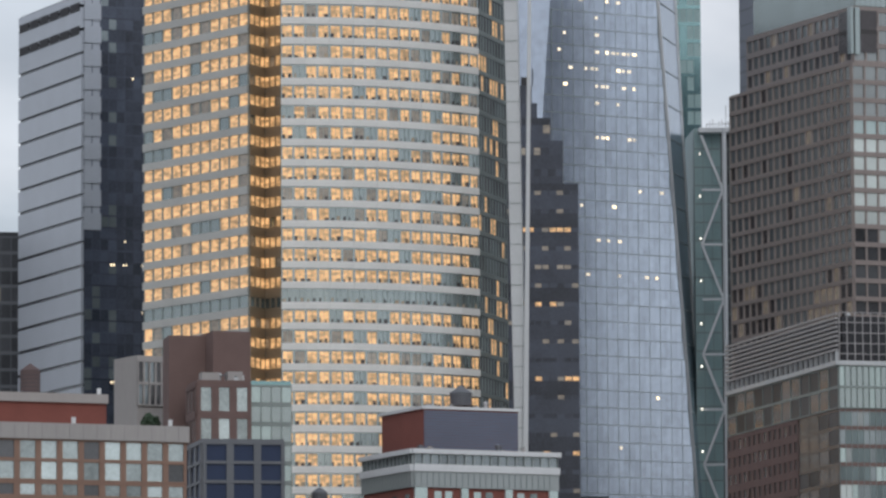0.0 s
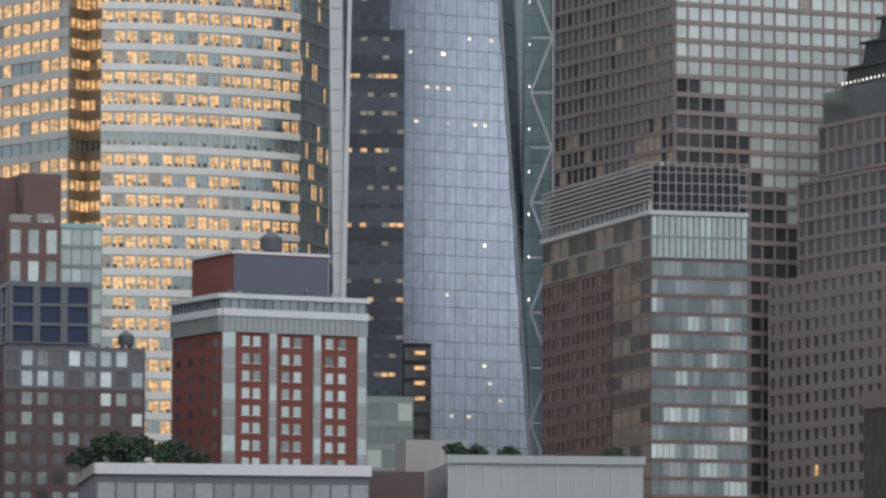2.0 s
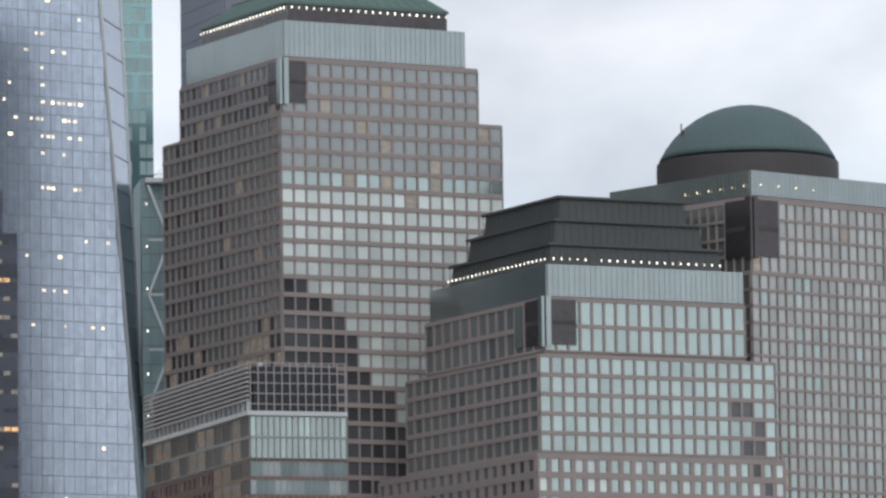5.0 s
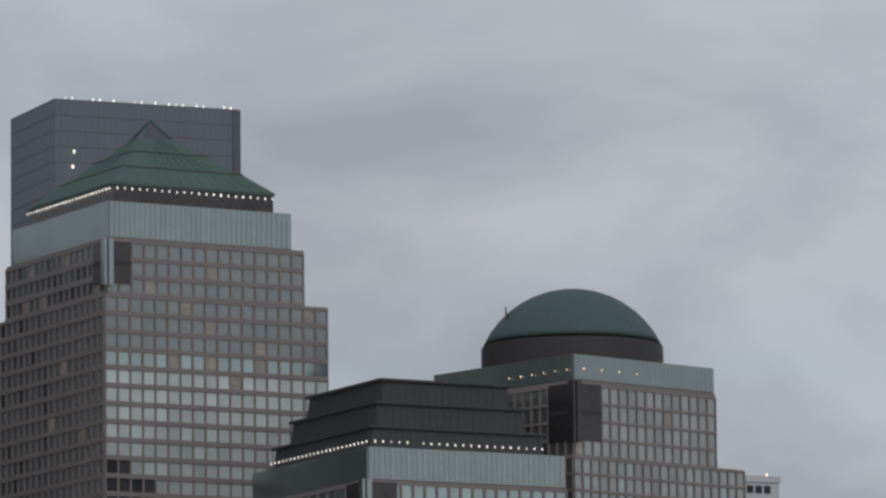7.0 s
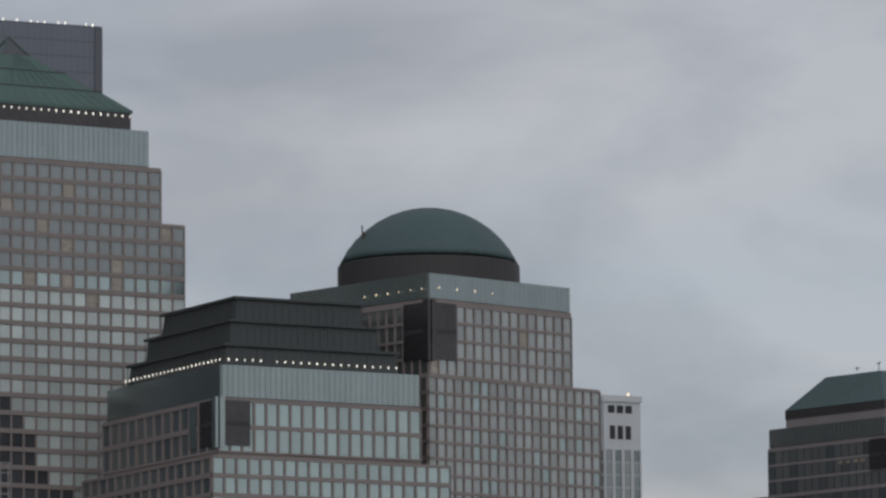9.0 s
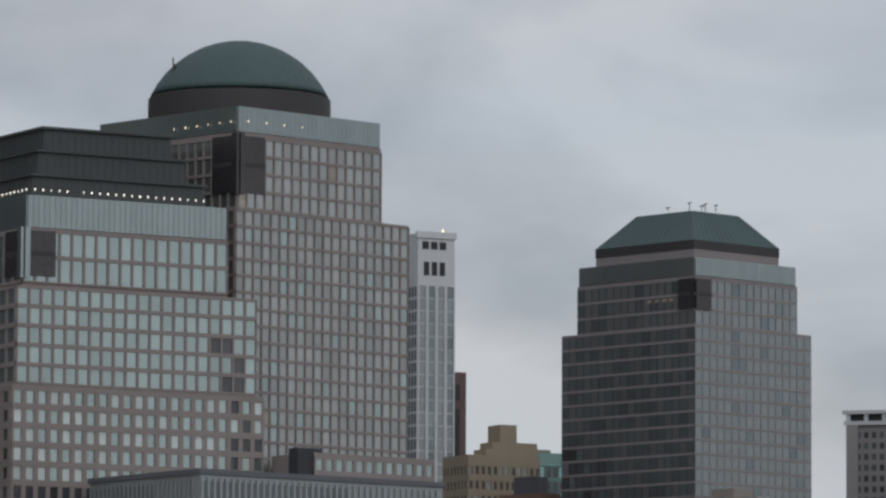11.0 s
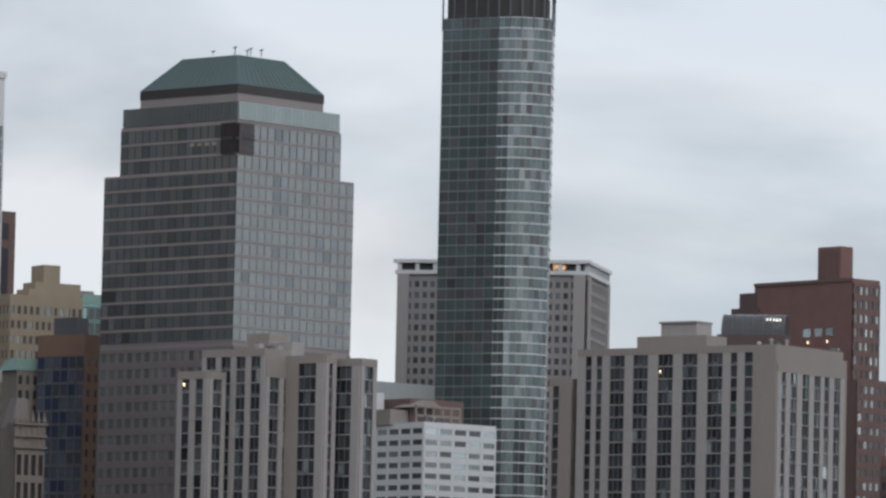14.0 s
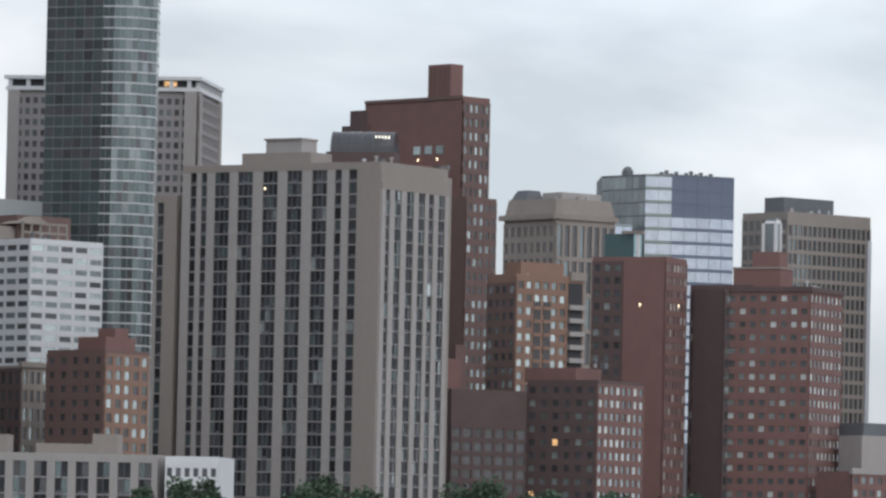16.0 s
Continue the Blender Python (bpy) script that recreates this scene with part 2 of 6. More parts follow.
def rect(cx, cy, ang, wl, wr):
    """Outline of a block from its near corner: left face wl long, right face wr long."""
    r, l = unit(ang), unit(ang + 90)
    return [(cx, cy), (cx + r[0] * wr, cy + r[1] * wr), (cx + r[0] * wr + l[0] * wl, cy + r[1] * wr + l[1] * wl), (cx + l[0] * wl, cy + l[1] * wl)]


def left_right(cx, cy, ang, wl, wr):
    """The two seen walls: (origin at the wall's left end, direction, length)."""
    r, l = unit(ang), unit(ang + 90)
    return ((cx + l[0] * wl, cy + l[1] * wl), (-l[0], -l[1]), wl), ((cx, cy), r, wr)


PANES = {}


class Facade:
    """Collects walls and panes of one building; solo panes become objects of their own."""

    def __init__(self, owner, seed, limit=300):
        self.owner, self.rng, self.limit = owner, random.Random(seed), limit
        self.wall, self.glass, self.solo, self.pieces = {}, {}, [], []

    def into(self, material):
        return self.wall.setdefault(material, Mesh())

    def pane(self, o, d, s0, s1, q0, q1, z0, z1, material, solo):
        if solo and len(self.solo) < self.limit:
            self.solo.append((o, d, s0, s1, q0, q1, z0, z1, material))
        else:
            self.glass.setdefault(material, Mesh()).box(o, d, s0, s1, q0, q1, z0, z1)

    def grid(self, wall, z0, z1, bay, floor, pier, band, pick, material, deep=0.35, solo=None, top=None, out=0.0, pier_mat=None, pier_deep=None):
        """Bands and piers stand proud of the panes. pick(i, j, x, z) names the pane's material. solo: (low, high) z of the panes that are single objects."""
        o, d, w = wall
        nb, nf = max(1, round(w / bay)), max(1, round((z1 - z0) / floor))
        bw, fh = w / nb, (z1 - z0) / nf
        m = self.into(material)
        pm = self.into(pier_mat or material)
        apart = bool(solo) and nb > 1 and nf > 1
        pd = deep if pier_deep is None else pier_deep
        for j in range(nf + 1):
            zc = z1 - j * fh
            args = (o, d, 0, w, out - 0.3, out + deep, max(z0, zc - band / 2), min(z1, zc + band / 2))
            if apart and solo[0] - 3 < zc < solo[1] + 3:
                self.pieces.append(("spandrel", *args, material))
            else:
                m.box(*args)
        if pier:
            for i in range(nb + 1):
                args = (o, d, max(0, i * bw - pier / 2), min(w, i * bw + pier / 2), out - 0.3, out + pd - 0.03, z0, z1)
                if apart:
                    self.pieces.append(("pier", *args, pier_mat or material))
                else:
                    pm.box(*args)
        for j in range(nf):
            za, zb = z1 - (j + 1) * fh + band / 2, z1 - j * fh - band / 2
            for i in range(nb):
                mat = pick(i, j, (i + 0.5) / nb, (za + zb) / 2)
                if mat:
                    self.pane(o, d, i * bw + pier / 2, (i + 1) * bw - pier / 2, out - 0.25, out + 0.05, za, zb, mat, solo and solo[0] < za < solo[1])

    def finish(self, wall_name="wall", wall_label=""):
        for mat, mesh in self.wall.items():
            if not mesh.v:
                continue
            if 1 < len(mesh.cuts) <= 30:
                for name, m in mesh.pieces():
                    part(name, m, mat, self.owner)
            else:
                part(wall_name, mesh, mat, self.owner, kind="stuff" if len(mesh.cuts) > 1 else "")
        for mat, mesh in self.glass.items():
            part("windows_rest", mesh, mat, self.owner, kind="stuff")
        inv = Matrix.Translation(-Vector(self.owner.location))
        for name, o, d, s0, s1, q0, q1, z0, z1, mat in [("window", *p) for p in self.solo] + self.pieces:
            key = (round(s1 - s0, 2), round(q1 - q0, 2), round(q1, 2), round(z1 - z0, 2), mat)
            if key not in PANES:
                m = Mesh()
                m.box((0, 0), (1, 0), 0, s1 - s0, q0, q1, 0, z1 - z0)
                PANES[key] = m.data(name, mat)
            ob = new(name, PANES[key])
            ob.parent, ob.matrix_parent_inverse = self.owner, inv
            ob.matrix_basis = Matrix.Translation((o[0] + d[0] * s0, o[1] + d[1] * s0, z0)) @ Matrix.Rotation(math.atan2(d[1], d[0]), 4, "Z")


def plain(material, lit=0.0, seed=1, lit_mat="warm_dim", dark=0.0, dark_mat="glass_dark"):
    rng = random.Random(seed)

    def pick(i, j, x, z):
        a = rng.random()
        return lit_mat if a < lit else dark_mat if a < lit + dark else material
    return pick


def lamp_row(owner, a, b, count, size, material="lampw", skip=()):
    """Small lamps along a line, each a piece of its own."""
    key = ("lamp", size, material)
    if key not in PANES:
        m = Mesh()
        m.lathe(0, 0, [(size * 0.3, -size), (size * 0.5, -size * 0.5), (size * 0.5, size * 0.5), (size * 0.3, size)], 8)
        PANES[key] = m.data("lamp", material)
    for i in range(count):
        if i in skip:
            continue
        p = Vector(a).lerp(Vector(b), (i + 0.5) / count)
        ob = new("lamp", PANES[key])
        ob.parent, ob.matrix_parent_inverse = owner, Matrix.Translation(-Vector(owner.location))
        ob.matrix_basis = Matrix.Translation(p)


# ---- setting ----
def sheet(name, x0, x1, y0, y1, z, material, label):
    m = Mesh()
    m.box((x0, y0), (1, 0), 0, x1 - x0, -(y1 - y0), 0, z - 1.0, z)
    ob = new(name, m.data(name, material))
    return tagged(ob, label, name, kind="structure")


sheet("water", -4000, 4000, -3000, 800.2, 0.0, "water", "dark grey river water in front of the quay")
sheet("ground", -4000, 4000, 800, 4500, 2.5, "ground", "flat paved city ground behind the quay")


def simple(name, label, spec, z0, z1, wall, category="building", seed=1, left=None, right=None, roof=True, limit=120, base=2.5):
    """A block with a grid of windows on each seen wall. left, right: dicts for Facade.grid with 'pick'."""
    cx, cy, ang, wl_, wr_ = spec
    t = thing(name, label, category, cx, cy)
    t.location.z = 0
    fa = Facade(t, seed, limit)
    fa.into(wall).prism(rect(cx, cy, ang, wl_, wr_), base if z0 <= base else z0, z1)
    lw, rw = left_right(cx, cy, ang, wl_, wr_)
    for w, g in ((lw, left), (rw, right)):
        if g:
            g = dict(g)
            a, b = g.pop("z", (max(z0, base), z1 - 0.6))
            fa.grid(w, a, b, **{"material": wall, **g})
    return t, fa, lw, rw


# ---- financial tower with the pyramid ----
def tier(fa, spec, z0, z1, wall):
    fa.into(wall).prism(rect(*spec), z0, z1)
    return left_right(*spec)


def inset(spec, e, wl_=None, wr_=None):
    cx, cy, ang, a, b = spec
    r, l = unit(ang), unit(ang + 90)
    return (cx + e * (r[0] + l[0]), cy + e * (r[1] + l[1]), ang, wl_ or a - 2 * e, wr_ or b - 2 * e)


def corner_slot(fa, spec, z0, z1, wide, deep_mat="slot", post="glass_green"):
    """The loggia at a tower's corner: proud brown glass sheets, the recess's shade put into their colour, with one
    glass post on the edge.
    """
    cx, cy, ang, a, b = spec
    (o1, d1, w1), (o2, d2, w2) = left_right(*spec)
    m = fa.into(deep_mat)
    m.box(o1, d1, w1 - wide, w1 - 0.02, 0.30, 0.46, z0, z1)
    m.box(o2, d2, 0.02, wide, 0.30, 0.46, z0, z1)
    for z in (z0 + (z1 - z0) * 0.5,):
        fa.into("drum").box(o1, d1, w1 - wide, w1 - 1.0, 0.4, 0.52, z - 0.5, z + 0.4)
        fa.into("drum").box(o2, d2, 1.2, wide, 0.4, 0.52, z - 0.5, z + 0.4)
    if not post:
        return
    fa.into(post).box(o2, d2, 0.1, 1.2, 0.2, 0.9, z0 - 0.5, z1 + 0.5)
    fa.into(post).box(o1, d1, w1 - 0.9, w1 + 0.7, 0.2, 0.8, z0 - 0.5, z1 + 0.5)


def glass_band(fa, walls, z0, z1, mat="glass_green", pw=1.2):
    for o, d, w in walls:
        n = max(2, round(w / pw))
        for i in range(n):
            fa.pane(o, d, i * w / n + 0.04, (i + 1) * w / n - 0.04, 0.0, 0.25, z0 + 0.1, z1 - 0.15, mat, False)


def pyramid_tower():
    body = (44.8, 1275.0, 24, 55.9, 52.3)
    t = thing("pyramid_office_tower", "rose granite tower with grid windows and green copper pyramid roof", "office tower", 44.8, 1275)
    fa = Facade(t, 3, 300)
    lw, rw = tier(fa, body, 2.5, 188.3, "granite")
    rng = random.Random(5)
    # stepped outline of a neighbour's reflection, painted as dark panes
    steps = ((153, 6.8), (149, 11), (145, 15), (141.5, 18.5), (137, 21), (131, 25), (124, 28))

    def right(i, j, x, z):
        s = x * 52.3
        if any(z < a and s < b for a, b in steps):
            return "glass_dark"
        # the mirrored sky's brightness by height is put into the pane colour
        return "warm_dim" if z > 170 and rng.random() < 0.04 else "glass_mid" if z > 176 else "glass" if z > 172 else "blind"

    def left(i, j, x, z):
        # brown and dim warm panes low down paint a mirrored building
        if z < 141 + 6 * math.sin(x * 9):
            return "warm_dim" if rng.random() < 0.3 else "slot"
        if x < 0.55:
            return "slot" if rng.random() < 0.12 else "glass_mid" if rng.random() < 0.6 else "glass_grey"
        return "warm_dim" if rng.random() < 0.03 else "glass_warm" if x > 0.72 else "glass_mid"
    fa.grid(rw, 30, 188.0, 2.9, 3.76, 0.42, 1.0, right, "granite", solo=(138, 190))
    fa.grid(lw, 30, 188.0, 2.9, 3.76, 0.6, 0.95, left, "granite", solo=(138, 190))
    mid = inset(body, 0.9, 48.3, 46.3)
    lm, rm = tier(fa, mid, 188.3, 200.2, "granite")
    fa.grid(rm, 188.4, 199.6, 2.9, 3.76, 0.42, 1.0, plain("glass_mid", 0.08, 8, "warm_dim"), "granite", solo=(188, 200))
    fa.grid(lm, 188.4, 199.6, 2.9, 3.76, 0.7, 1.2, plain("glass_grey", 0.06, 9, "warm_dim", 0.3), "granite_dark", solo=(188, 200))
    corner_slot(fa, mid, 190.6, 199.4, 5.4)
    top = inset(body, 2.0, 46.0, 42.8)
    lt, rt = tier(fa, top, 200.2, 207.9, "granite")
    glass_band(fa, (lt, rt), 200.4, 208.2)
    drum = inset(body, 4.2, 40.6, 37.6)
    ld, rd = tier(fa, drum, 207.9, 212.0, "slot")
    fa.finish()
    eave = inset(body, 3.9, 41.2, 38.2)
    q = rect(*eave)
    c = [sum(p[k] for p in q) / 4 for k in (0, 1)]
    shrink = lambda f: [(c[0] + (x - c[0]) * f, c[1] + (y - c[1]) * f) for x, y in q]
    roof = Mesh()
    roof.prism(q, 212.0, 212.5, shrink(0.999))
    roof_part = part("roof", roof, "copper", t, "green copper pyramid roof with standing ledges")
    levels = [(1.0, 212.5), (0.74, 216.9), (0.70, 217.0), (0.46, 221.3), (0.42, 221.4), (0.19, 225.4)]
    for (f0, z0), (f1, z1) in zip(levels, levels[1:]):
        slope = Mesh()
        slope.prism(shrink(f0), z0, z1, shrink(f1))
        part("roof_slope", slope, "copper", roof_part)
    for f, z in ((0.735, 216.85), (0.455, 221.25)):
        ledge = Mesh()
        ledge.prism(shrink(f + 0.012), z, z + 0.22)
        part("ledge", ledge, "zigg", roof_part, "dark ledge round the roof")
    seams = Mesh()
    for k in range(4):
        a, b = q[k], q[(k + 1) % 4]
        for i in range(1, 14):
            f = i / 14
            p = (a[0] + (b[0] - a[0]) * f, a[1] + (b[1] - a[1]) * f)
            g = 1 - abs(2 * f - 1)
            e = (p[0] + (c[0] - p[0]) * min(0.8, g), p[1] + (c[1] - p[1]) * min(0.8, g))
            seams.bar((p[0], p[1], 212.55), (e[0], e[1], 212.55 + 16.6 * min(0.8, g)), 0.07)
    part("roof_seams", seams, "copper", roof_part)
    cap = Mesh()
    cap.prism(shrink(0.17), 225.4, 229.6, shrink(0.01))
    cap_part = part("glass_cap", cap, "glass_dark", t, "dark glazed tip of the pyramid")
    ribs = Mesh()
    for x, y in shrink(0.18):
        ribs.bar((x, y, 225.4), (c[0], c[1], 230.0), 0.18)
    part("cap_frame", ribs, "copper", cap_part)
    for a, b, n in ((q[3], q[0], 26), (q[0], q[1], 22)):
        ab = Vector((b[0] - a[0], b[1] - a[1])).normalized()
        nx, ny = ab.y * 0.4, -ab.x * 0.4
        lamp_row(t, (a[0] + nx, a[1] + ny, 211.2), (b[0] + nx, b[1] + ny, 211.2), n, 0.24)


pyramid_tower()


# ---- office tower with the stepped dark roof ----
def stepped_tower():
    body = (92.2, 1212.0, 22.5, 58.8, 53.4)
    t = thing("stepped_roof_office_tower", "rose granite tower with pale windows and stepped dark metal roof", "office tower", 92.2, 1212)
    fa = Facade(t, 4, 300)
    low = (91.3, 1210.2, 22.5, 70.4, 56.0)
    ll, rl = tier(fa, low, 2.5, 111.6, "granite")
    rng = random.Random(6)

    # dark panes near the right end paint a broken reflection
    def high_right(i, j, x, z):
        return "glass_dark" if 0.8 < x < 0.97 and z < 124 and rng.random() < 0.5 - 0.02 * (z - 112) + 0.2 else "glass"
    # the painted reflection goes on in the dark panes at x > 0.8
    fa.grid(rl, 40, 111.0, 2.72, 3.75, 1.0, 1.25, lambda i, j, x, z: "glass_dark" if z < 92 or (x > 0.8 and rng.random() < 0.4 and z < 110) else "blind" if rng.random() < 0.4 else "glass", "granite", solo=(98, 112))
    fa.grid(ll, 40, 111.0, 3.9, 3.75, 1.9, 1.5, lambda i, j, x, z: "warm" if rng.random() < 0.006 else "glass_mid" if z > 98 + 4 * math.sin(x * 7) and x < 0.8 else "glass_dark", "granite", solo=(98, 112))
    lb, rb = tier(fa, body, 111.6, 131.2, "granite")
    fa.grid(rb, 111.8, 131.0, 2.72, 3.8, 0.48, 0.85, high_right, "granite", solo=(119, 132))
    # greyer panes put the duller sky mirrored on the left walls into colour
    fa.grid(lb, 111.8, 131.0, 3.9, 3.8, 0.8, 0.95, plain("glass_mid", 0, 2, dark=0.2, dark_mat="glass_grey"), "granite", solo=(119, 132))
    mid = (93.4, 1213.2, 22.5, 52.0, 45.5)
    lm, rm = tier(fa, mid, 131.2, 142.6, "granite")
    fa.grid(rm, 131.8, 142.2, 2.72, 4.9, 0.48, 0.8, plain("glass"), "granite", solo=(131, 143))
    fa.grid(lm, 131.8, 142.2, 3.9, 4.9, 0.8, 1.0, plain("glass_mid", dark=0.3, dark_mat="glass_grey"), "granite", solo=(131, 143))
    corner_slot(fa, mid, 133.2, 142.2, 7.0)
    (o1, d1, w1) = lm
    fa.into("glass").box(o1, d1, w1 - 11.5, w1 - 8.6, 0.3, 0.5, 133.4, 141.6)
    top = (94.3, 1214.4, 22.5, 51.5, 44.2)
    lt, rt = tier(fa, top, 142.6, 149.2, "granite_dark")
    glass_band(fa, (lt, rt), 142.8, 149.4)
    fa.finish()
    z = 149.3
    for k, (sx, sy, a, b, h) in enumerate(((95.1, 1217.0, 43.9, 39.0, 4.6), (96.5, 1222.0, 38.2, 33.8, 5.4), (98.0, 1227.0, 33.4, 29.1, 5.2))):
        m = Mesh()
        s = (sx, sy, 22.5, a, b)
        m.prism(rect(*s), z, z + h - 0.5, rect(*inset(s, 0.5)))
        m.prism(rect(*inset(s, -0.25)), z + h - 0.5, z + h)
        st = part("roof_step", m, "zigg", t)
        rails = Mesh()
        for o, d, w in left_right(*inset(s, -0.25)):
            n = int(w / 1.6)
            for i in range(n):
                rails.box(o, d, (i + 0.5) * w / n, (i + 0.5) * w / n + 0.12, 0.0, 0.1, z + 0.6, z + h - 0.6)
        part("roof_ribs", rails, "zigg", t)
        z += h
    q = rect(94.9, 1216.6, 22.5, 44.4, 39.4)
    for a, b, n, sk in ((q[3], q[0], 25, ()), (q[0], q[1], 22, (5,))):
        ab = Vector((b[0] - a[0], b[1] - a[1])).normalized()
        lamp_row(t, (a[0] + ab.y * 0.4, a[1] - ab.x * 0.4, 150.6), (b[0] + ab.y * 0.4, b[1] - ab.x * 0.4, 150.6), n, 0.22, skip=sk)


stepped_tower()


# ---- office tower with the dome ----
def dome_tower():
    body = (137.6, 1237.0, 36, 50.0, 47.8)
    t = thing("domed_office_tower", "granite and glass office tower with a green copper dome", "office tower", 138.3, 1237)
    fa = Facade(t, 5, 300)
    lw, rw = tier(fa, body, 2.5, 150.2, "granite")
    rng = random.Random(15)
    fa.grid(rw, 60, 149.8, 2.4, 3.34, 0.36, 0.6, plain("glass_warm", 0.004, 3, dark=0.1, dark_mat="glass"), "granite", solo=(115, 151))
    fa.grid(lw, 60, 149.8, 2.4, 3.34, 0.36, 0.6, plain("glass_warm", 0.004, 4), "granite", solo=(130, 151))
    g = (138.2, 1240.0, 36, 43.1, 39.6)
    lm, rm = tier(fa, g, 150.2, 165.9, "granite")
    fa.grid(rm, 150.4, 165.0, 2.52, 3.65, 0.36, 0.6, plain("glass_warm", 0.005, 5), "granite", solo=(150, 166))
    fa.grid(lm, 150.4, 165.0, 2.52, 3.65, 0.4, 0.6, plain("glass_warm", 0.01, 6), "granite")
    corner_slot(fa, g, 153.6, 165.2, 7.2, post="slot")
    lt, rt = tier(fa, inset(g, 0.25), 165.9, 171.0, "granite_dark")
    glass_band(fa, (lt, rt), 166.0, 171.3)
    fa.finish()
    c = (141.8, 1273.0)
    m = Mesh()
    m.lathe(*c, [(18.9, 170.5), (18.95, 174.6), (18.9, 176.6), (18.2, 176.9)], 64)
    part("drum", m, "drum", t, "dark metal drum under the dome")
    R, h = 20.4, 188.9
    prof = []
    for k in range(17):
        a = math.asin(18.4 / R) * (1 - k / 16)
        prof.append((max(0.02, R * math.sin(a)), h - R + R * math.cos(a)))
    m = Mesh()
    m.lathe(*c, prof, 64)
    d = part("dome", m, "copper_grey", t, "smooth green copper dome")
    for p in d.data.polygons:
        p.use_smooth = True
    seams = Mesh()
    for k in range(48):
        g_ = 2 * math.pi * k / 48
        for (r0, z0), (r1, z1) in zip(prof[:-2:2], prof[2::2]):
            seams.bar((c[0] + r0 * math.cos(g_), c[1] + r0 * math.sin(g_), z0), (c[0] + r1 * math.cos(g_), c[1] + r1 * math.sin(g_), z1), 0.06)
    part("dome_seams", seams, "copper_grey", d)
    mast = Mesh()
    mast.bar((c[0] - 14.3, c[1] - 6, 180.5), (c[0] - 14.4, c[1] - 6, 184.4), 0.16, 6)
    mast.bar((c[0] - 14.3, c[1] - 6, 181.0), (c[0] - 14.0, c[1] - 6, 183.0), 0.3, 6)
    part("mast", mast, "bark", t)
    (o, dd, w) = rt
    lamp_row(t, (o[0] + dd[1] * 0.5, o[1] - dd[0] * 0.5, 168.3), (o[0] + dd[0] * 20, o[1] + dd[1] * 20 - 0.5, 168.3), 4, 0.17, "lamp")
    (o, dd, w) = lt
    lamp_row(t, (o[0] + dd[0] * 22 - 0.5, o[1] + dd[1] * 22 - 0.5, 168.0), (o[0] + dd[0] * 43 - 0.5, o[1] + dd[1] * 43 - 0.5, 168.0), 6, 0.17, "lamp")


dome_tower()


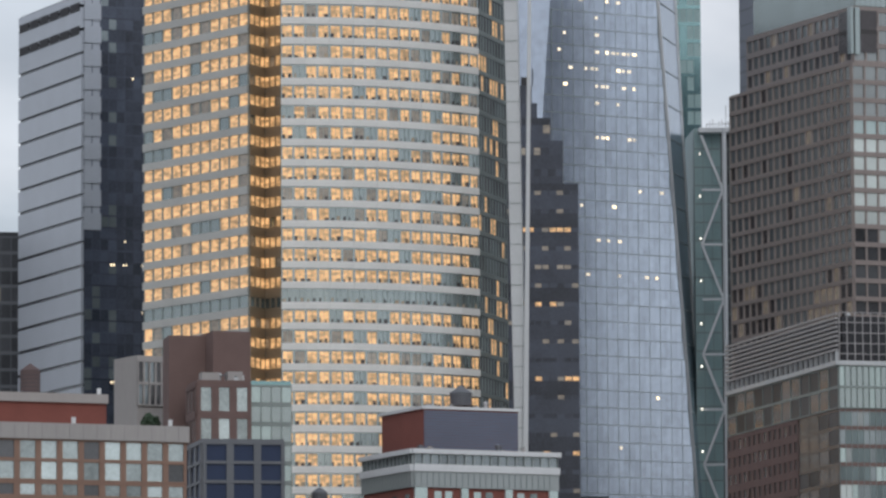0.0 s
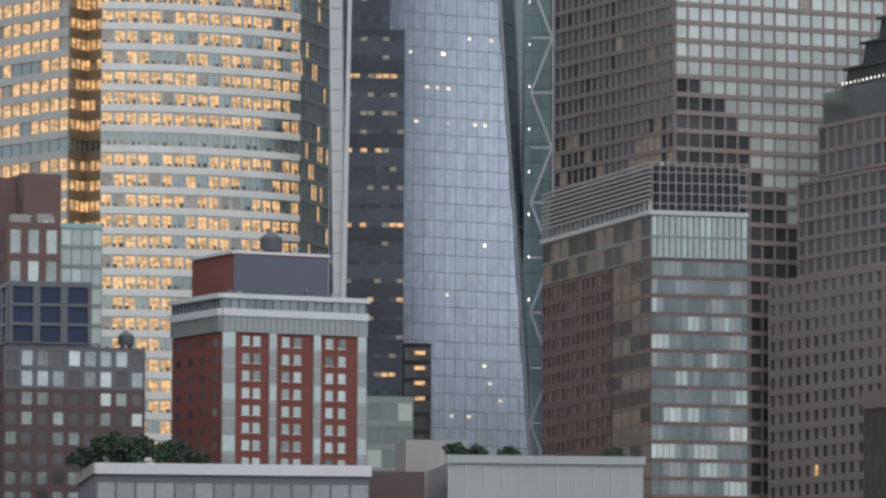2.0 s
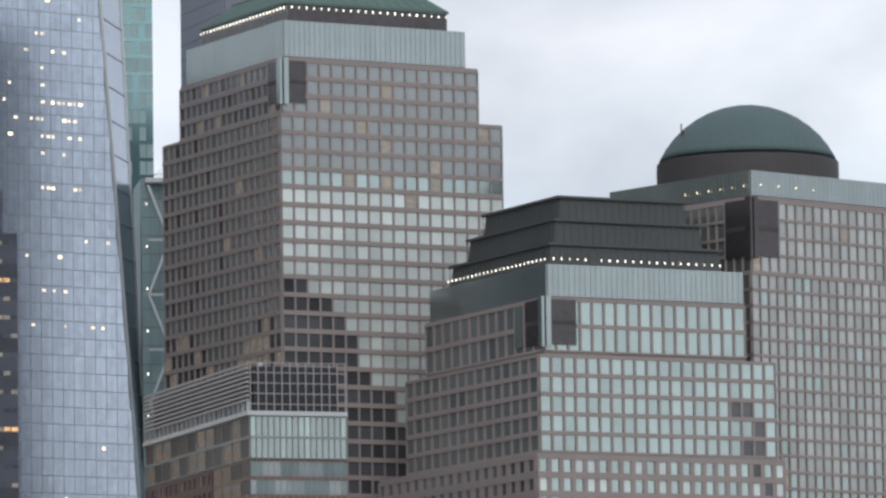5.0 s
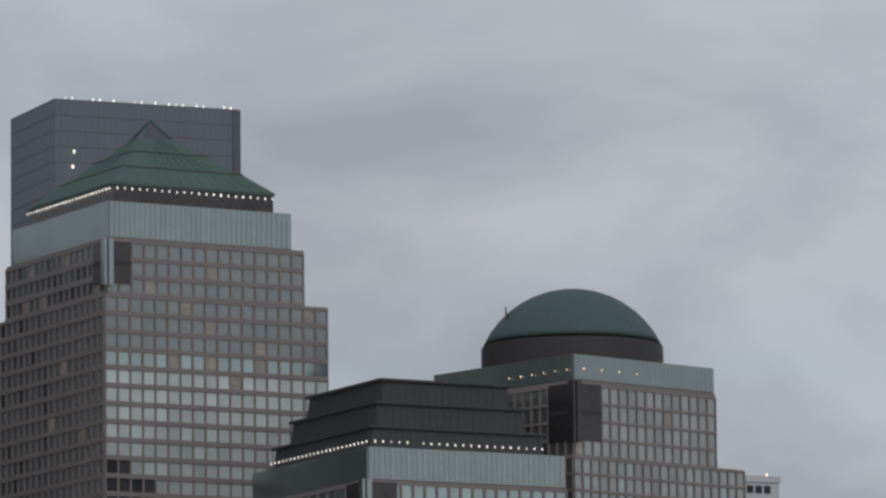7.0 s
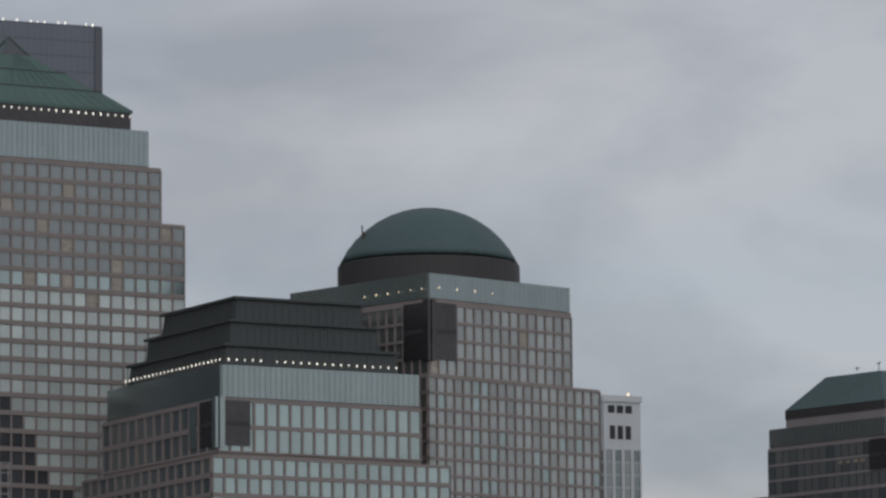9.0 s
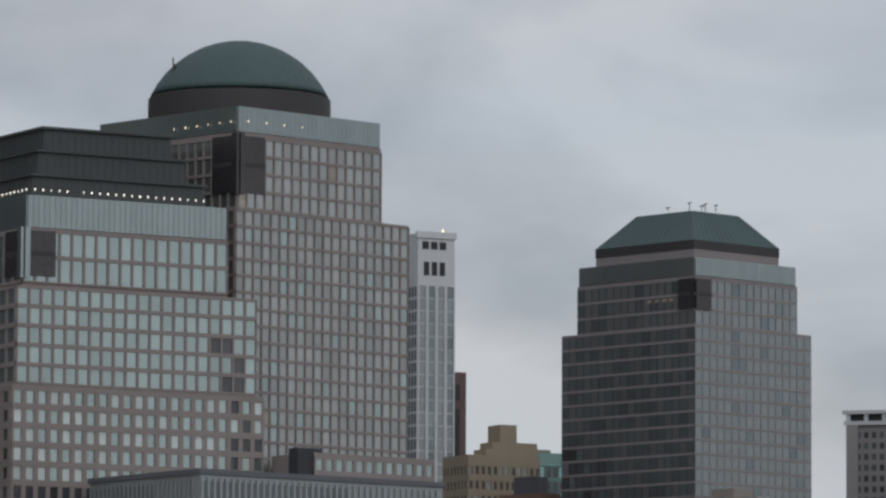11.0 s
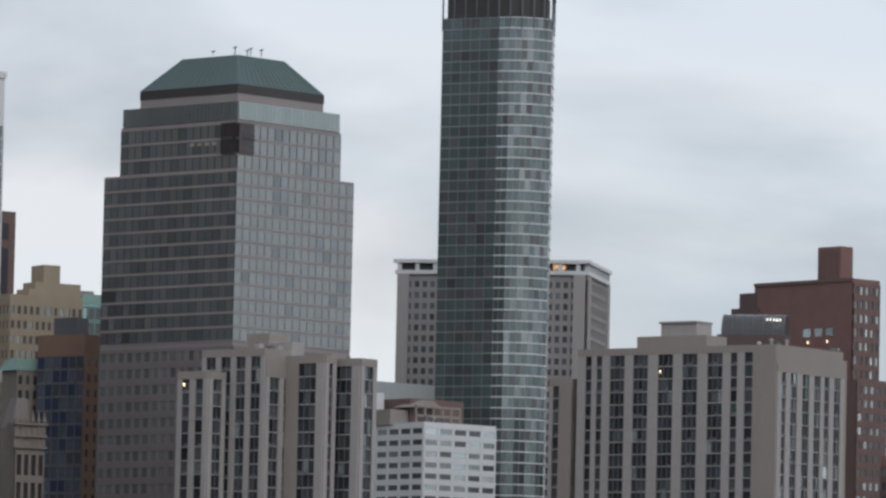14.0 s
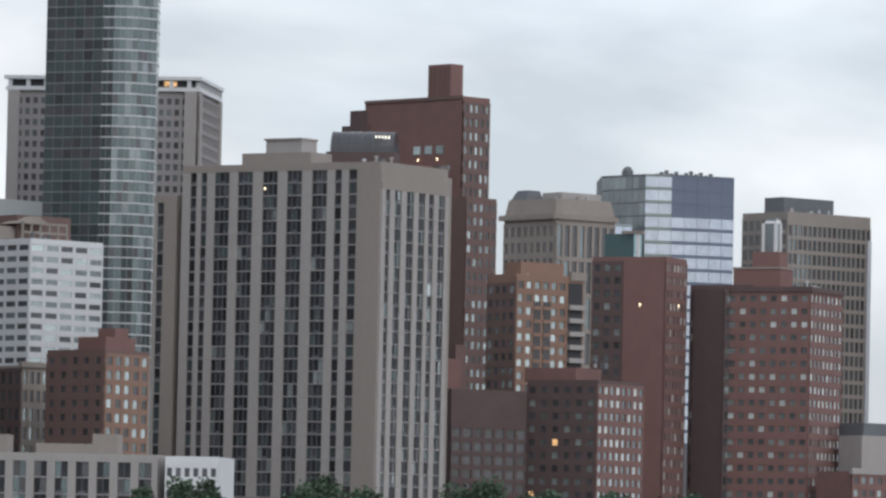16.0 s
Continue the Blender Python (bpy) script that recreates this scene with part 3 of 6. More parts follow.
# ---- office tower with the cut-off pyramid ----
def mastaba_tower():
    body = (239.7, 1285.0, 36, 39.7, 35.8)
    t = thing("flat_topped_pyramid_office_tower", "grey glass and granite tower with a flat-topped green copper roof", "office tower", 239.7, 1285)
    fa = Facade(t, 6, 300)
    lw, rw = tier(fa, body, 2.5, 132.8, "granite_dark")
    fa.grid(rw, 96.5, 132.5, 2.2, 2.95, 0.24, 0.5, plain("glass_mid", 0.0, 3, "warm_dim", 0.15, "glass_grey"), "granite_dark", deep=0.12, solo=(112, 133), pier_deep=0.1, pier_mat="slot")
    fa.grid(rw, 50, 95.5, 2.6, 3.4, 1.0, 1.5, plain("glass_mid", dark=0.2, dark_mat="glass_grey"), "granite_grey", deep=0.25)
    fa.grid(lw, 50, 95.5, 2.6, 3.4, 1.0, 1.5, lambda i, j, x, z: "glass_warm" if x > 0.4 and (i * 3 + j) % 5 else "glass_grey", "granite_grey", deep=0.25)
    # dark panes in the low left corner paint a slanting reflection
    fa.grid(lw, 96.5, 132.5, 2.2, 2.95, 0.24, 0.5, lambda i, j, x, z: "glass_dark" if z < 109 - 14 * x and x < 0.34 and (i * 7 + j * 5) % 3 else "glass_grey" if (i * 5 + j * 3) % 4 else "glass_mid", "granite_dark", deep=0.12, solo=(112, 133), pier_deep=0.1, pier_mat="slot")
    mid = (240.1, 1287.0, 36, 35.1, 31.4)
    lm, rm = tier(fa, mid, 132.8, 143.3, "granite_dark")
    fa.grid(rm, 132.9, 142.8, 2.2, 3.2, 0.24, 0.5, plain("glass_mid", 0.0, 3, "warm_dim", 0.2, "glass_grey"), "granite_dark", deep=0.12, solo=(132, 144), pier_mat="slot")
    fa.grid(lm, 132.9, 142.8, 2.2, 3.2, 0.24, 0.5, plain("glass_mid", dark=0.3, dark_mat="glass_grey"), "granite_dark", deep=0.12, pier_mat="slot")
    o, d, w = lm
    for k in range(4):
        fa.into("warm_dim").box(o, d, w * 0.6 + k * 2.2, w * 0.6 + k * 2.2 + 1.2, 0, 0.1, 138.3, 139.0)
    corner_slot(fa, mid, 136.3, 142.8, 4.6, post=None)
    lt, rt = tier(fa, inset(mid, 0.3), 143.3, 147.2, "granite_dark")
    glass_band(fa, (lt, rt), 143.4, 147.5)
    fa.finish()
    b = (240.4, 1290.0, 36, 29.3, 26.1)
    m = Mesh()
    m.prism(rect(*b), 147.2, 149.4)
    part("drum", m, "granite_dark", t)
    m = Mesh()
    m.prism(rect(*inset(b, -0.1)), 149.4, 151.3)
    part("eave", m, "drum", t)
    m = Mesh()
    q, q2 = rect(*inset(b, -0.15)), rect(241.7, 1300.0, 36, 16.6, 14.4)
    m.prism(q, 151.3, 158.6, q2)
    roof_part = part("roof", m, "copper_grey", t, "green copper roof cut off flat")
    s = Mesh()
    for k in (0, 3):
        a, b2, c2, d2 = q[k], q[(k + 1) % 4], q2[k], q2[(k + 1) % 4]
        for i in range(1, 16):
            f = i / 16
            s.bar((a[0] + (b2[0] - a[0]) * f, a[1] + (b2[1] - a[1]) * f, 151.35), (c2[0] + (d2[0] - c2[0]) * f, c2[1] + (d2[1] - c2[1]) * f, 158.65), 0.06)
    part("roof_seams", s, "copper_grey", roof_part)
    for k, (x, h) in enumerate(((-0.3, 1.9), (2.4, 1.3), (3.1, 1.7), (5.4, 1.5), (-5.0, 0.7))):
        a = Mesh()
        a.bar((241.6 + x, 1301, 158.6), (241.6 + x + 0.15, 1301, 158.6 + h), 0.11, 6)
        a.bar((241.6 + x - 0.4, 1301, 158.6 + h * 0.8), (241.6 + x + 0.5, 1301, 158.6 + h), 0.12, 6)
        part("aerial", a, "grey_clad", t)


mastaba_tower()


# ---- curved bank tower with its lit offices ----
def curved_tower():
    t = thing("curved_glass_office_tower", "curved office tower with pale bands and warmly lit windows", "office tower", -72.0, 1240)
    fa = Facade(t, 7, 300)
    arc = [(-72.4 + 56 * math.sin(radians(a)), 1240 + 56 * (1 - math.cos(radians(a)))) for a in range(0, 48, 5)]
    left_end, notch_l, notch_in, notch_r = (-101.9, 1281.0), (-79.2, 1251.0), (-76.2, 1257.0), (-72.6, 1253.0)
    right_end = (arc[-1][0] + 6.0, arc[-1][1] + 19)
    outline = [left_end, notch_l, notch_in, notch_r] + arc + [right_end, (right_end[0] - 10, 1330), (-95, 1330)]
    fa.into("mullion").prism(outline, 2.5, 226)
    rng = random.Random(11)
    fh, z1 = 4.15, 225.4

    def pick_for(k, share):
        def pick(i, j, x, z):
            if 133.2 < z < 137.4 or 105 > z > 92 and rng.random() < 0.3:
                return "glass_green"
            away = noise.noise((k * 0.9 + i * 0.35, j * 0.8, 3.1)) + (0.18 if k > 4 and 160 < z < 188 else 0) - (share - 0.7)
            return "glass_green" if away > 0.36 or rng.random() < 0.04 else "warm_dim" if rng.random() < 0.12 else "warm"
        return pick

    def wall(a, b):
        d = Vector((b[0] - a[0], b[1] - a[1]))
        return a, tuple(d.normalized()), d.length
    fa.grid(wall(left_end, notch_l), 44, z1, 3.4, fh, 0.65, 1.6, pick_for(0, 0.84), "band_grey", deep=0.45, solo=None, pier_mat="mullion", pier_deep=0.12)
    fa.grid(wall(notch_l, notch_in), 44, z1, 2.0, fh, 0.3, 2.1, pick_for(0, 1.2), "bronze", deep=0.3)
    fa.grid(wall(notch_in, notch_r), 44, z1, 2.0, fh, 0.3, 2.1, pick_for(0, 1.2), "bronze", deep=0.3)
    for k in range(len(arc) - 1):
        w = wall(arc[k], arc[k + 1])
        fa.grid(w, 44, z1, w[2] / 2, fh, 0.5, 1.4, pick_for(k, 0.86 - 0.02 * k), "spandrel", deep=0.5, solo=(145, 200), pier_mat="glass_green", pier_deep=0.3)
        o, d, wd = w
        for s in (0.25, 0.75):
            fa.into("mullion").box(o, d, s * wd - 0.04, s * wd + 0.04, 0, 0.15, 44, z1)
        # desks and sills seen in the foot of each lit row, green glass over it
        for j in range(43):
            zc = z1 - (j + 1) * (z1 - 44) / 44
            for q in range(4):
                h = 0.25 + 0.5 * rng.random()
                fa.into("slot" if (j + q) % 3 else "bronze").box(o, d, (q + 0.16) * wd / 4, (q + 0.16 + 0.7 * rng.random()) * wd / 4, 0.05, 0.1, zc + 0.70, zc + 0.95 + h)
            fa.into("glass_green").box(o, d, 0, wd, 0.05, 0.12, zc + 3.1, zc + 3.46)
    fa.grid(wall(arc[-1], right_end), 44, z1, 2.0, fh, 0.3, 0.9, plain("glass_grey", 0.18, 31, "warm", 0.3), "mullion", deep=0.25, pier_mat="mullion")
    fa.finish()
    fin = Mesh()
    fin.prism([(-25.4, 1249), (-23.2, 1249), (-22.9, 1252), (-25.4, 1252)], 95, 226, [(-27.9, 1249), (-25.0, 1249), (-24.8, 1252), (-27.8, 1252)])
    fin_ob = part("fin", fin, "steel", t, "pale slanted metal fin on the corner")
    fin = Mesh()
    fin.prism([(-24.2, 1247.5), (-23.2, 1247.5), (-23.2, 1248.9), (-24.2, 1248.9)], 95, 226, [(-22.0, 1247.5), (-21.4, 1247.5), (-21.4, 1248.9), (-22.0, 1248.9)])
    part("fin", fin, "steel", t)
    jo = Mesh()
    for k in range(32):
        z = 98 + k * 4.15
        f = (z - 95) / 131
        jo.box((-25.5 - 2.45 * f, 1248.96), (1, 0), 0, 2.3 + 0.6 * f, 0, 0.1, z, z + 0.12)
    part("fin_joints", jo, "mullion", t)


curved_tower()


# ---- tapering glass skyscraper ----
def tapering_tower():
    t = thing("tapering_glass_skyscraper", "very tall pale blue glass skyscraper narrowing towards its top", "skyscraper", -2, 1510)
    c, h, z0, z1, ang = (-16.4, 1511.0), 30.5, 52.0, 417.0, radians(31)
    rot = lambda x, y: (c[0] + x * math.cos(ang) - y * math.sin(ang), c[1] + x * math.sin(ang) + y * math.cos(ang))
    base = [rot(*p) for p in ((-h, -h), (h, -h), (h, h), (-h, h))]
    top = [rot(*p) for p in ((0, -h), (h, 0), (0, h), (-h, 0))]
    m = Mesh()
    m.v = [(x, y, z0) for x, y in base] + [(x, y, z1) for x, y in top]
    m.f = [(0, 1, 4), (1, 2, 5), (2, 3, 6), (3, 0, 7), (4, 1, 5), (5, 2, 6), (6, 3, 7), (7, 0, 4), (4, 5, 6, 7), (3, 2, 1, 0)]
    part("core", m, "glass_blue", t)
    a, b, e = Vector((*base[1], z0)), Vector((*top[0], z1)), Vector((*top[1], z1))
    out = (b - a).cross(e - a).normalized() * 0.06
    bev = Mesh()
    bev.v = [tuple(p + out * k) for k in (0.2, 1.0) for p in (a, b, e)]
    bev.f = [(2, 1, 0), (3, 4, 5), (0, 1, 4, 3), (1, 2, 5, 4), (2, 0, 3, 5)]
    part("bevel", bev, "glass_pale", t, "glass bevel of the corner, coloured pale as mirrored sky")
    pod = Mesh()
    pod.prism(base, 2.5, z0)
    part("podium", pod, "glass_pale", t)
    rng = random.Random(21)
    glass, lines, mull = Mesh(), Mesh(), Mesh()
    lit = []
    d = (math.cos(ang), math.sin(ang))
    z = 60.0
    while z < 300:
        f0, f1 = (z - z0) / (z1 - z0), (z + 4.15 - z0) / (z1 - z0)
        half = h * (1 - f1)
        o = rot(0, -h)
        row = rng.choice((0.03, 0.05, 0.1, 0.3, 0.6)) if z > 165 else rng.choice((0.02, 0.04, 0.08, 0.15))
        mid_lit = rng.uniform(-0.6, 0.6)
        n = int(2 * half / 1.52)
        for i in range(-n // 2, n // 2 + 1):
            s = i * 1.52
            if abs(s + 0.76) > half - 0.4:
                continue
            w = rng.uniform(0.10, 0.16)
            glass.box(o, d, s + 0.03, s + 1.49, 0.02, w, z + 0.05, z + 4.1)
            if 75 < z < 158 and i == -n // 2 + 4:
                lit.append((o, d, s, z))
            elif rng.random() < row * (1.0 if abs(s / half - mid_lit) < 0.45 else 0.1):
                lit.append((o, d, s, z))
        lines = Mesh()
        lines.box(o, d, -h * (1 - f0) + 0.2, h * (1 - f0) - 0.2, 0.0, 0.17, z - 0.12, z + 0.05)
        part("floor_line", lines, "mullion", t)
        z += 4.15
    part("window_panes", glass, "glass_blue", t, kind="stuff")
    for k, (o, d_, s, zz) in enumerate(lit[:230]):
        b = Mesh()
        b.box(o, d_, s + 0.25, s + 0.95 + 0.35 * (k % 2), 0.1, 0.2, zz + 2.5, zz + 3.2)
        part("lit_window", b, "lamp" if k % 5 == 0 else "lit_pale", t)
    for i in range(-9, 10):
        s = i * 3.04
        ztop = min(300, z0 + (1 - (abs(s) + 0.4) / h) * (z1 - z0))
        v = Mesh()
        v.box(rot(0, -h), d, s - 0.035, s + 0.035, 0, 0.2, 60, ztop)
        part("mullion", v, "mullion", t)
    edge = Mesh()
    a, b = Vector((*base[1], z0)), Vector((*top[0], z1))
    edge.bar(a, b, 0.5, 6)
    edge.bar(a, Vector((*top[1], z1)), 0.4, 6)
    part("edge_trim", edge, "steel", t)
    z = 60.0
    A, B, C = Vector((*base[1], z0)), Vector((*top[0], z1)), Vector((*top[1], z1))
    while z < 300:
        f = (z - z0) / (z1 - z0)
        bl = Mesh()
        bl.bar(A.lerp(B, f) + Vector((0.1, -0.1, 0)), A.lerp(C, f) + Vector((0.1, -0.1, 0)), 0.10)
        part("bevel_line", bl, "mullion", t)
        z += 8.3


tapering_tower()


def stepped_reflection():
    # added mass, shaped like the dark reflection in the tapering tower's glass
    t = thing("stepped_reflection_mass", "dark stepped glass mass standing in for a mirrored building with lights", "office tower", -20, 1400)
    fa = Facade(t, 8, 200)
    rng = random.Random(9)
    for k, (x0, x1, z0, z1) in enumerate(((-26, -9.2, 2.5, 178.6), (-26, -12.6, 178.6, 188.4), (-26, -15.4, 188.4, 193.6), (-26, -18.4, 193.6, 197.0), (-26, -19.6, 197.0, 201.0))):
        fa.into("night_glass").prism(rect(x0, 1400, 2, 18, x1 - x0), z0, z1)
        w = ((x0, 1400), unit(2), x1 - x0)
        if z1 - z0 > 4:
            fa.grid(w, max(z0, 60), z1, 1.7, 4.2, 0.25, 3.3, lambda i, j, x, z: "warm" if j % 4 == 2 and rng.random() < 0.35 else "warm_dim" if rng.random() < 0.12 else "night_glass", "night_glass", deep=0.08, solo=(150, 200))
    fa.finish()
    m = Mesh()
    m.bar((-19.4, 1401, 201), (-19.4, 1401, 205), 0.15, 6)
    m.box((-22, 1401), (1, 0), 0, 1.6, -2, 0, 201, 203)
    part("roof_plant", m, "dark", t)
    s, fa2, lw, rw = simple("low_dark_annex", "lower dark glass annex with lamps at its edge", (-9.0, 1402, 2, 16, 6.2), 2.5, 107.5, "dark", seed=4,
                            right=dict(z=(60, 107), bay=1.6, floor=4.0, pier=0.2, band=1.0, pick=plain("glass_dark"), deep=0.15))
    fa2.finish()
    for z in (94.5, 98.0, 101.4, 104.8):
        lit = Mesh()
        lit.box((-6.6, 1401.9), (1, 0), 0, 2.4, 0, 0.3, z, z + 0.9)
        part("lit_window", lit, "warm", s)


stepped_reflection()


def braced_tower():
    t = thing("braced_glass_tower", "unfinished teal glass tower with pale zigzag steel bracing", "skyscraper", 26, 1500)
    fa = Facade(t, 12, 150)
    fa.into("teal_panel").prism(rect(21.4, 1504, 4, 20, 10.8), 2.5, 204.5)
    fa.grid(((21.4, 1504), unit(4), 10.8), 60, 204.0, 2.2, 4.5, 0.12, 0.3, lambda i, j, x, z: "glass_dark" if 0.55 < x < 0.72 else "teal_panel", "mullion", deep=0.12, solo=(110, 205))
    fa.finish()
    z, k = 202.5, 0
    xa, xb, y = 23.0, 28.2, 1501.0
    while z > 90:
        m = Mesh()
        m.bar((xa if k % 2 == 0 else xb, y, z), (xb if k % 2 == 0 else xa, y, z - 13.4), 0.42)
        part("diagonal_brace", m, "white", t)
        m = Mesh()
        m.bar((xa, y, z - 13.4), (xb, y, z - 13.4), 0.36)
        part("cross_beam", m, "white", t)
        z, k = z - 13.4, k + 1
    for x, r in ((28.6, 0.55), (31.4, 0.3)):
        m = Mesh()
        m.bar((x, y - 0.2, 90), (x, y - 0.2, 204.0), r)
        part("column", m, "white", t)
    m = Mesh()
    m.box((22.4, y), (1, 0), 0, 9.2, -3, 0.3, 203.2, 204.3)
    part("top_beam", m, "white", t)
    m = Mesh()
    for i in range(9):
        x = 24.5 + i * 0.75
        m.bar((x, 1503, 204.4), (x, 1503, 205.6 + (i % 3) * 0.5), 0.07)
    m.bar((29.2, 1503, 204.4), (29.2, 1503, 210), 0.07)
    m.bar((24.4, 1503, 205.4), (30.6, 1503, 205.6), 0.08)
    part("roof_rail", m, "grey_clad", t)
    lamp_row(t, (22.6, 1500.3, 203), (22.6, 1500.3, 120), 8, 0.32, "lampw")
    s, fa2, lw, rw = simple("teal_glass_skyscraper", "tall teal glass skyscraper with fine floor bands", (5.0, 1578, 6, 30, 21.6), 2.5, 300, "teal_panel", "skyscraper", 13,
                            right=dict(z=(100, 299), bay=1.8, floor=4.4, pier=0.15, band=0.9, pick=plain("teal_panel", 0.0, 3, dark=0.3, dark_mat="glass_teal"), material="glass_teal", deep=0.2))
    fa2.finish()
    s, fa2, lw, rw = simple("flat_topped_glass_skyscraper", "grey-blue glass skyscraper with lamps on its flat roof", (38.4, 1400, 18, 30, 45.4), 2.5, 250.8, "far_glass", "skyscraper", 14,
                            right=dict(z=(150, 250.6), bay=1.5, floor=3.6, pier=0.12, band=0.3, pick=plain("far_glass"), material="grey_clad", deep=0.08),
                            left=dict(z=(150, 250.6), bay=1.5, floor=3.6, pier=0.12, band=0.3, pick=plain("far_glass"), material="grey_clad", deep=0.08))
    fa2.finish()
    lamp_row(s, (rw[0][0], rw[0][1] - 0.5, 251.0), (rw[0][0] + rw[1][0] * 44, rw[0][1] + rw[1][1] * 44, 251.0), 26, 0.28, skip=(0, 3, 4, 7, 9, 10, 13, 15, 19, 22, 23))
    fa2 = Facade(s, 15)
    fa2.into("grey_clad").box(*rw[:2], 43.6, 45.4, 0, 0.4, 100, 250.4)
    fa2.finish("corner_pier")
    lamp_row(s, (43.0, 1400.6, 240.3), (42.4, 1400.4, 233.4), 2, 0.42)


braced_tower()


def banded_tower():
    spec = (-121.4, 1400.0, 24, 41.5, 40.0)
    t, fa, lw, rw = simple("silver_banded_office_tower", "silver office tower with slanting metal bands and a dark glass side", spec, 2.5, 223, "grey_clad", "office tower", 17)
    rng = random.Random(3)
    fa.grid(lw, 60, 222.6, 41.5, 5.35, 0.0, 4.7, lambda i, j, x, z: "glass_dark", "silver", deep=0.6)
    # silver in the first two bays paints a bright column mirrored in the glass
    fa.grid(rw, 60, 222.6, 2.05, 2.675, 0.2, 0.35, lambda i, j, x, z: ("dark" if 212.5 < z < 215.2 or 217.9 < z < 220.5 else "silver") if i < 2 and z > 170 else "glass_grey" if i < 4 and rng.random() < 0.25 else "night_glass", "night_glass", deep=0.1, solo=None)
    for j in range(11):
        fa.into("silver").box(*rw[:2], 0, 4.1, 0.05, 0.4, 168.6 + j * 5.35, 172.4 + j * 5.35)
    for k in range(26):
        o, d, w = rw
        q, z = rng.uniform(5, 30), 118 + 5.35 * rng.randrange(18)
        p = (o[0] + d[0] * q + d[1] * 0.3, o[1] + d[1] * q - d[0] * 0.3, z)
        lamp_row(t, p, (p[0] + 1.2, p[1] + 0.5, z), 1 + k % 2, 0.26, "lamp")
    for z in (214.5, 219.9):
        o, d, w = lw
        for i in range(6):
            fa.into("dark").box(o, d, 1 + i * 6.7, 6.8 + i * 6.7, 0.4, 0.75, z - 1.0, z + 0.9)
    fa.finish()
    s, fa, lw, rw = simple("dark_teal_office_block", "dark teal glass office block with few lights", (-190, 1480, 8, 30, 51.5), 2.5, 178, "glass_dark", "office block", 18,
                           right=dict(z=(60, 177), bay=2.5, floor=4.0, pier=0.2, band=0.8, pick=plain("glass_dark", 0.02, 4), deep=0.1, material="grey_clad"))
    fa.finish()


banded_tower()


# ---- hotel with louvred crown ----
def louvred_hotel():
    spec = (31.2, 1115.0, 15, 66.1, 18.3)
    t, fa, lw, rw = simple("glass_and_brick_hotel", "brown brick and green glass block with a louvred steel crown", spec, 2.5, 111.3, "brick_brown", "hotel", 19)
    o, d, w = lw
    rng = random.Random(4)
    fa.grid((o, d, 43.0), 40, 102.6, 3.1, 3.25, 1.5, 1.4, plain("glass_black", 0.01, 2, "warm", 0.3, "glass_grey"), "brick_brown", solo=(60, 103), deep=0.25)
    o2 = (o[0] + d[0] * 43.0, o[1] + d[1] * 43.0)
    fa.grid((o2, d, 23.1), 40, 102.6, 5.7, 3.25, 0.3, 0.7, plain("glass_dark", 0.0, 2, dark=0.5, dark_mat="glass_black"), "slot", deep=0.15)
    fa.grid(lw, 102.8, 110.6, 5.5, 3.9, 0.25, 0.5, plain("glass_dark", dark=0.5, dark_mat="glass_black"), "mullion", deep=0.2)
    fa.grid(rw, 40, 102.6, 1.14, 3.25, 0.12, 0.75, lambda i, j, x, z: (lambda v: "blind" if v > 0.42 else "glass" if v > 0.3 else "glass_mid" if v > 0.12 else "glass_grey" if v > -0.12 else "tower_glass")(noise.noise((i * 0.3, j * 2.3, 7.7)) + (0.12 if i < 5 and j % 3 == 1 else 0)), "brick_brown", deep=0.12, solo=(85, 112), pier_mat="mullion", pier_deep=0.16)
    fa.grid(rw, 102.8, 110.6, 1.14, 3.9, 0.14, 0.4, plain("glass_green", 0, 3, dark=0.3, dark_mat="glass"), "mullion", deep=0.35, solo=(60, 112))
    fa.into("steel").box(*lw[:2], 0, 66.1, 0, 0.7, 110.6, 111.4)
    fa.into("steel").box(*rw[:2], -0.7, 18.3, 0, 0.7, 110.6, 111.4)
    fa.into("dark").prism(rect(*inset(spec, 1.2)), 111.3, 119.6)
    fa.finish()
    for z in range(9):
        m = Mesh()
        zz = 113.2 + z * 0.82
        m.box(*lw[:2], 0, 66.1, 0.1, 0.5, zz, zz + 0.42)
        part("louvre", m, "louvre", t)
    o, d, w = rw
    for i in range(13):
        m = Mesh()
        m.box(o, d, i * 1.5, i * 1.5 + 0.16, 0.1, 0.3, 111.5, 120.2)
        part("screen_post", m, "louvre", t)
    m = Mesh()
    for z in (112.6, 114.5, 116.4, 118.3, 120.1):
        m.box(o, d, 0, 18.3, 0.1, 0.32, z, z + 0.14)
    part("screen", m, "louvre", t, "open steel mesh screen on the roof")
    for i in range(23):
        m = Mesh()
        m.box(*lw[:2], i * 2.95, i * 2.95 + 0.3, -0.3, 0.3, 111.4, 113.2)
        part("post", m, "steel", t)


louvred_hotel()


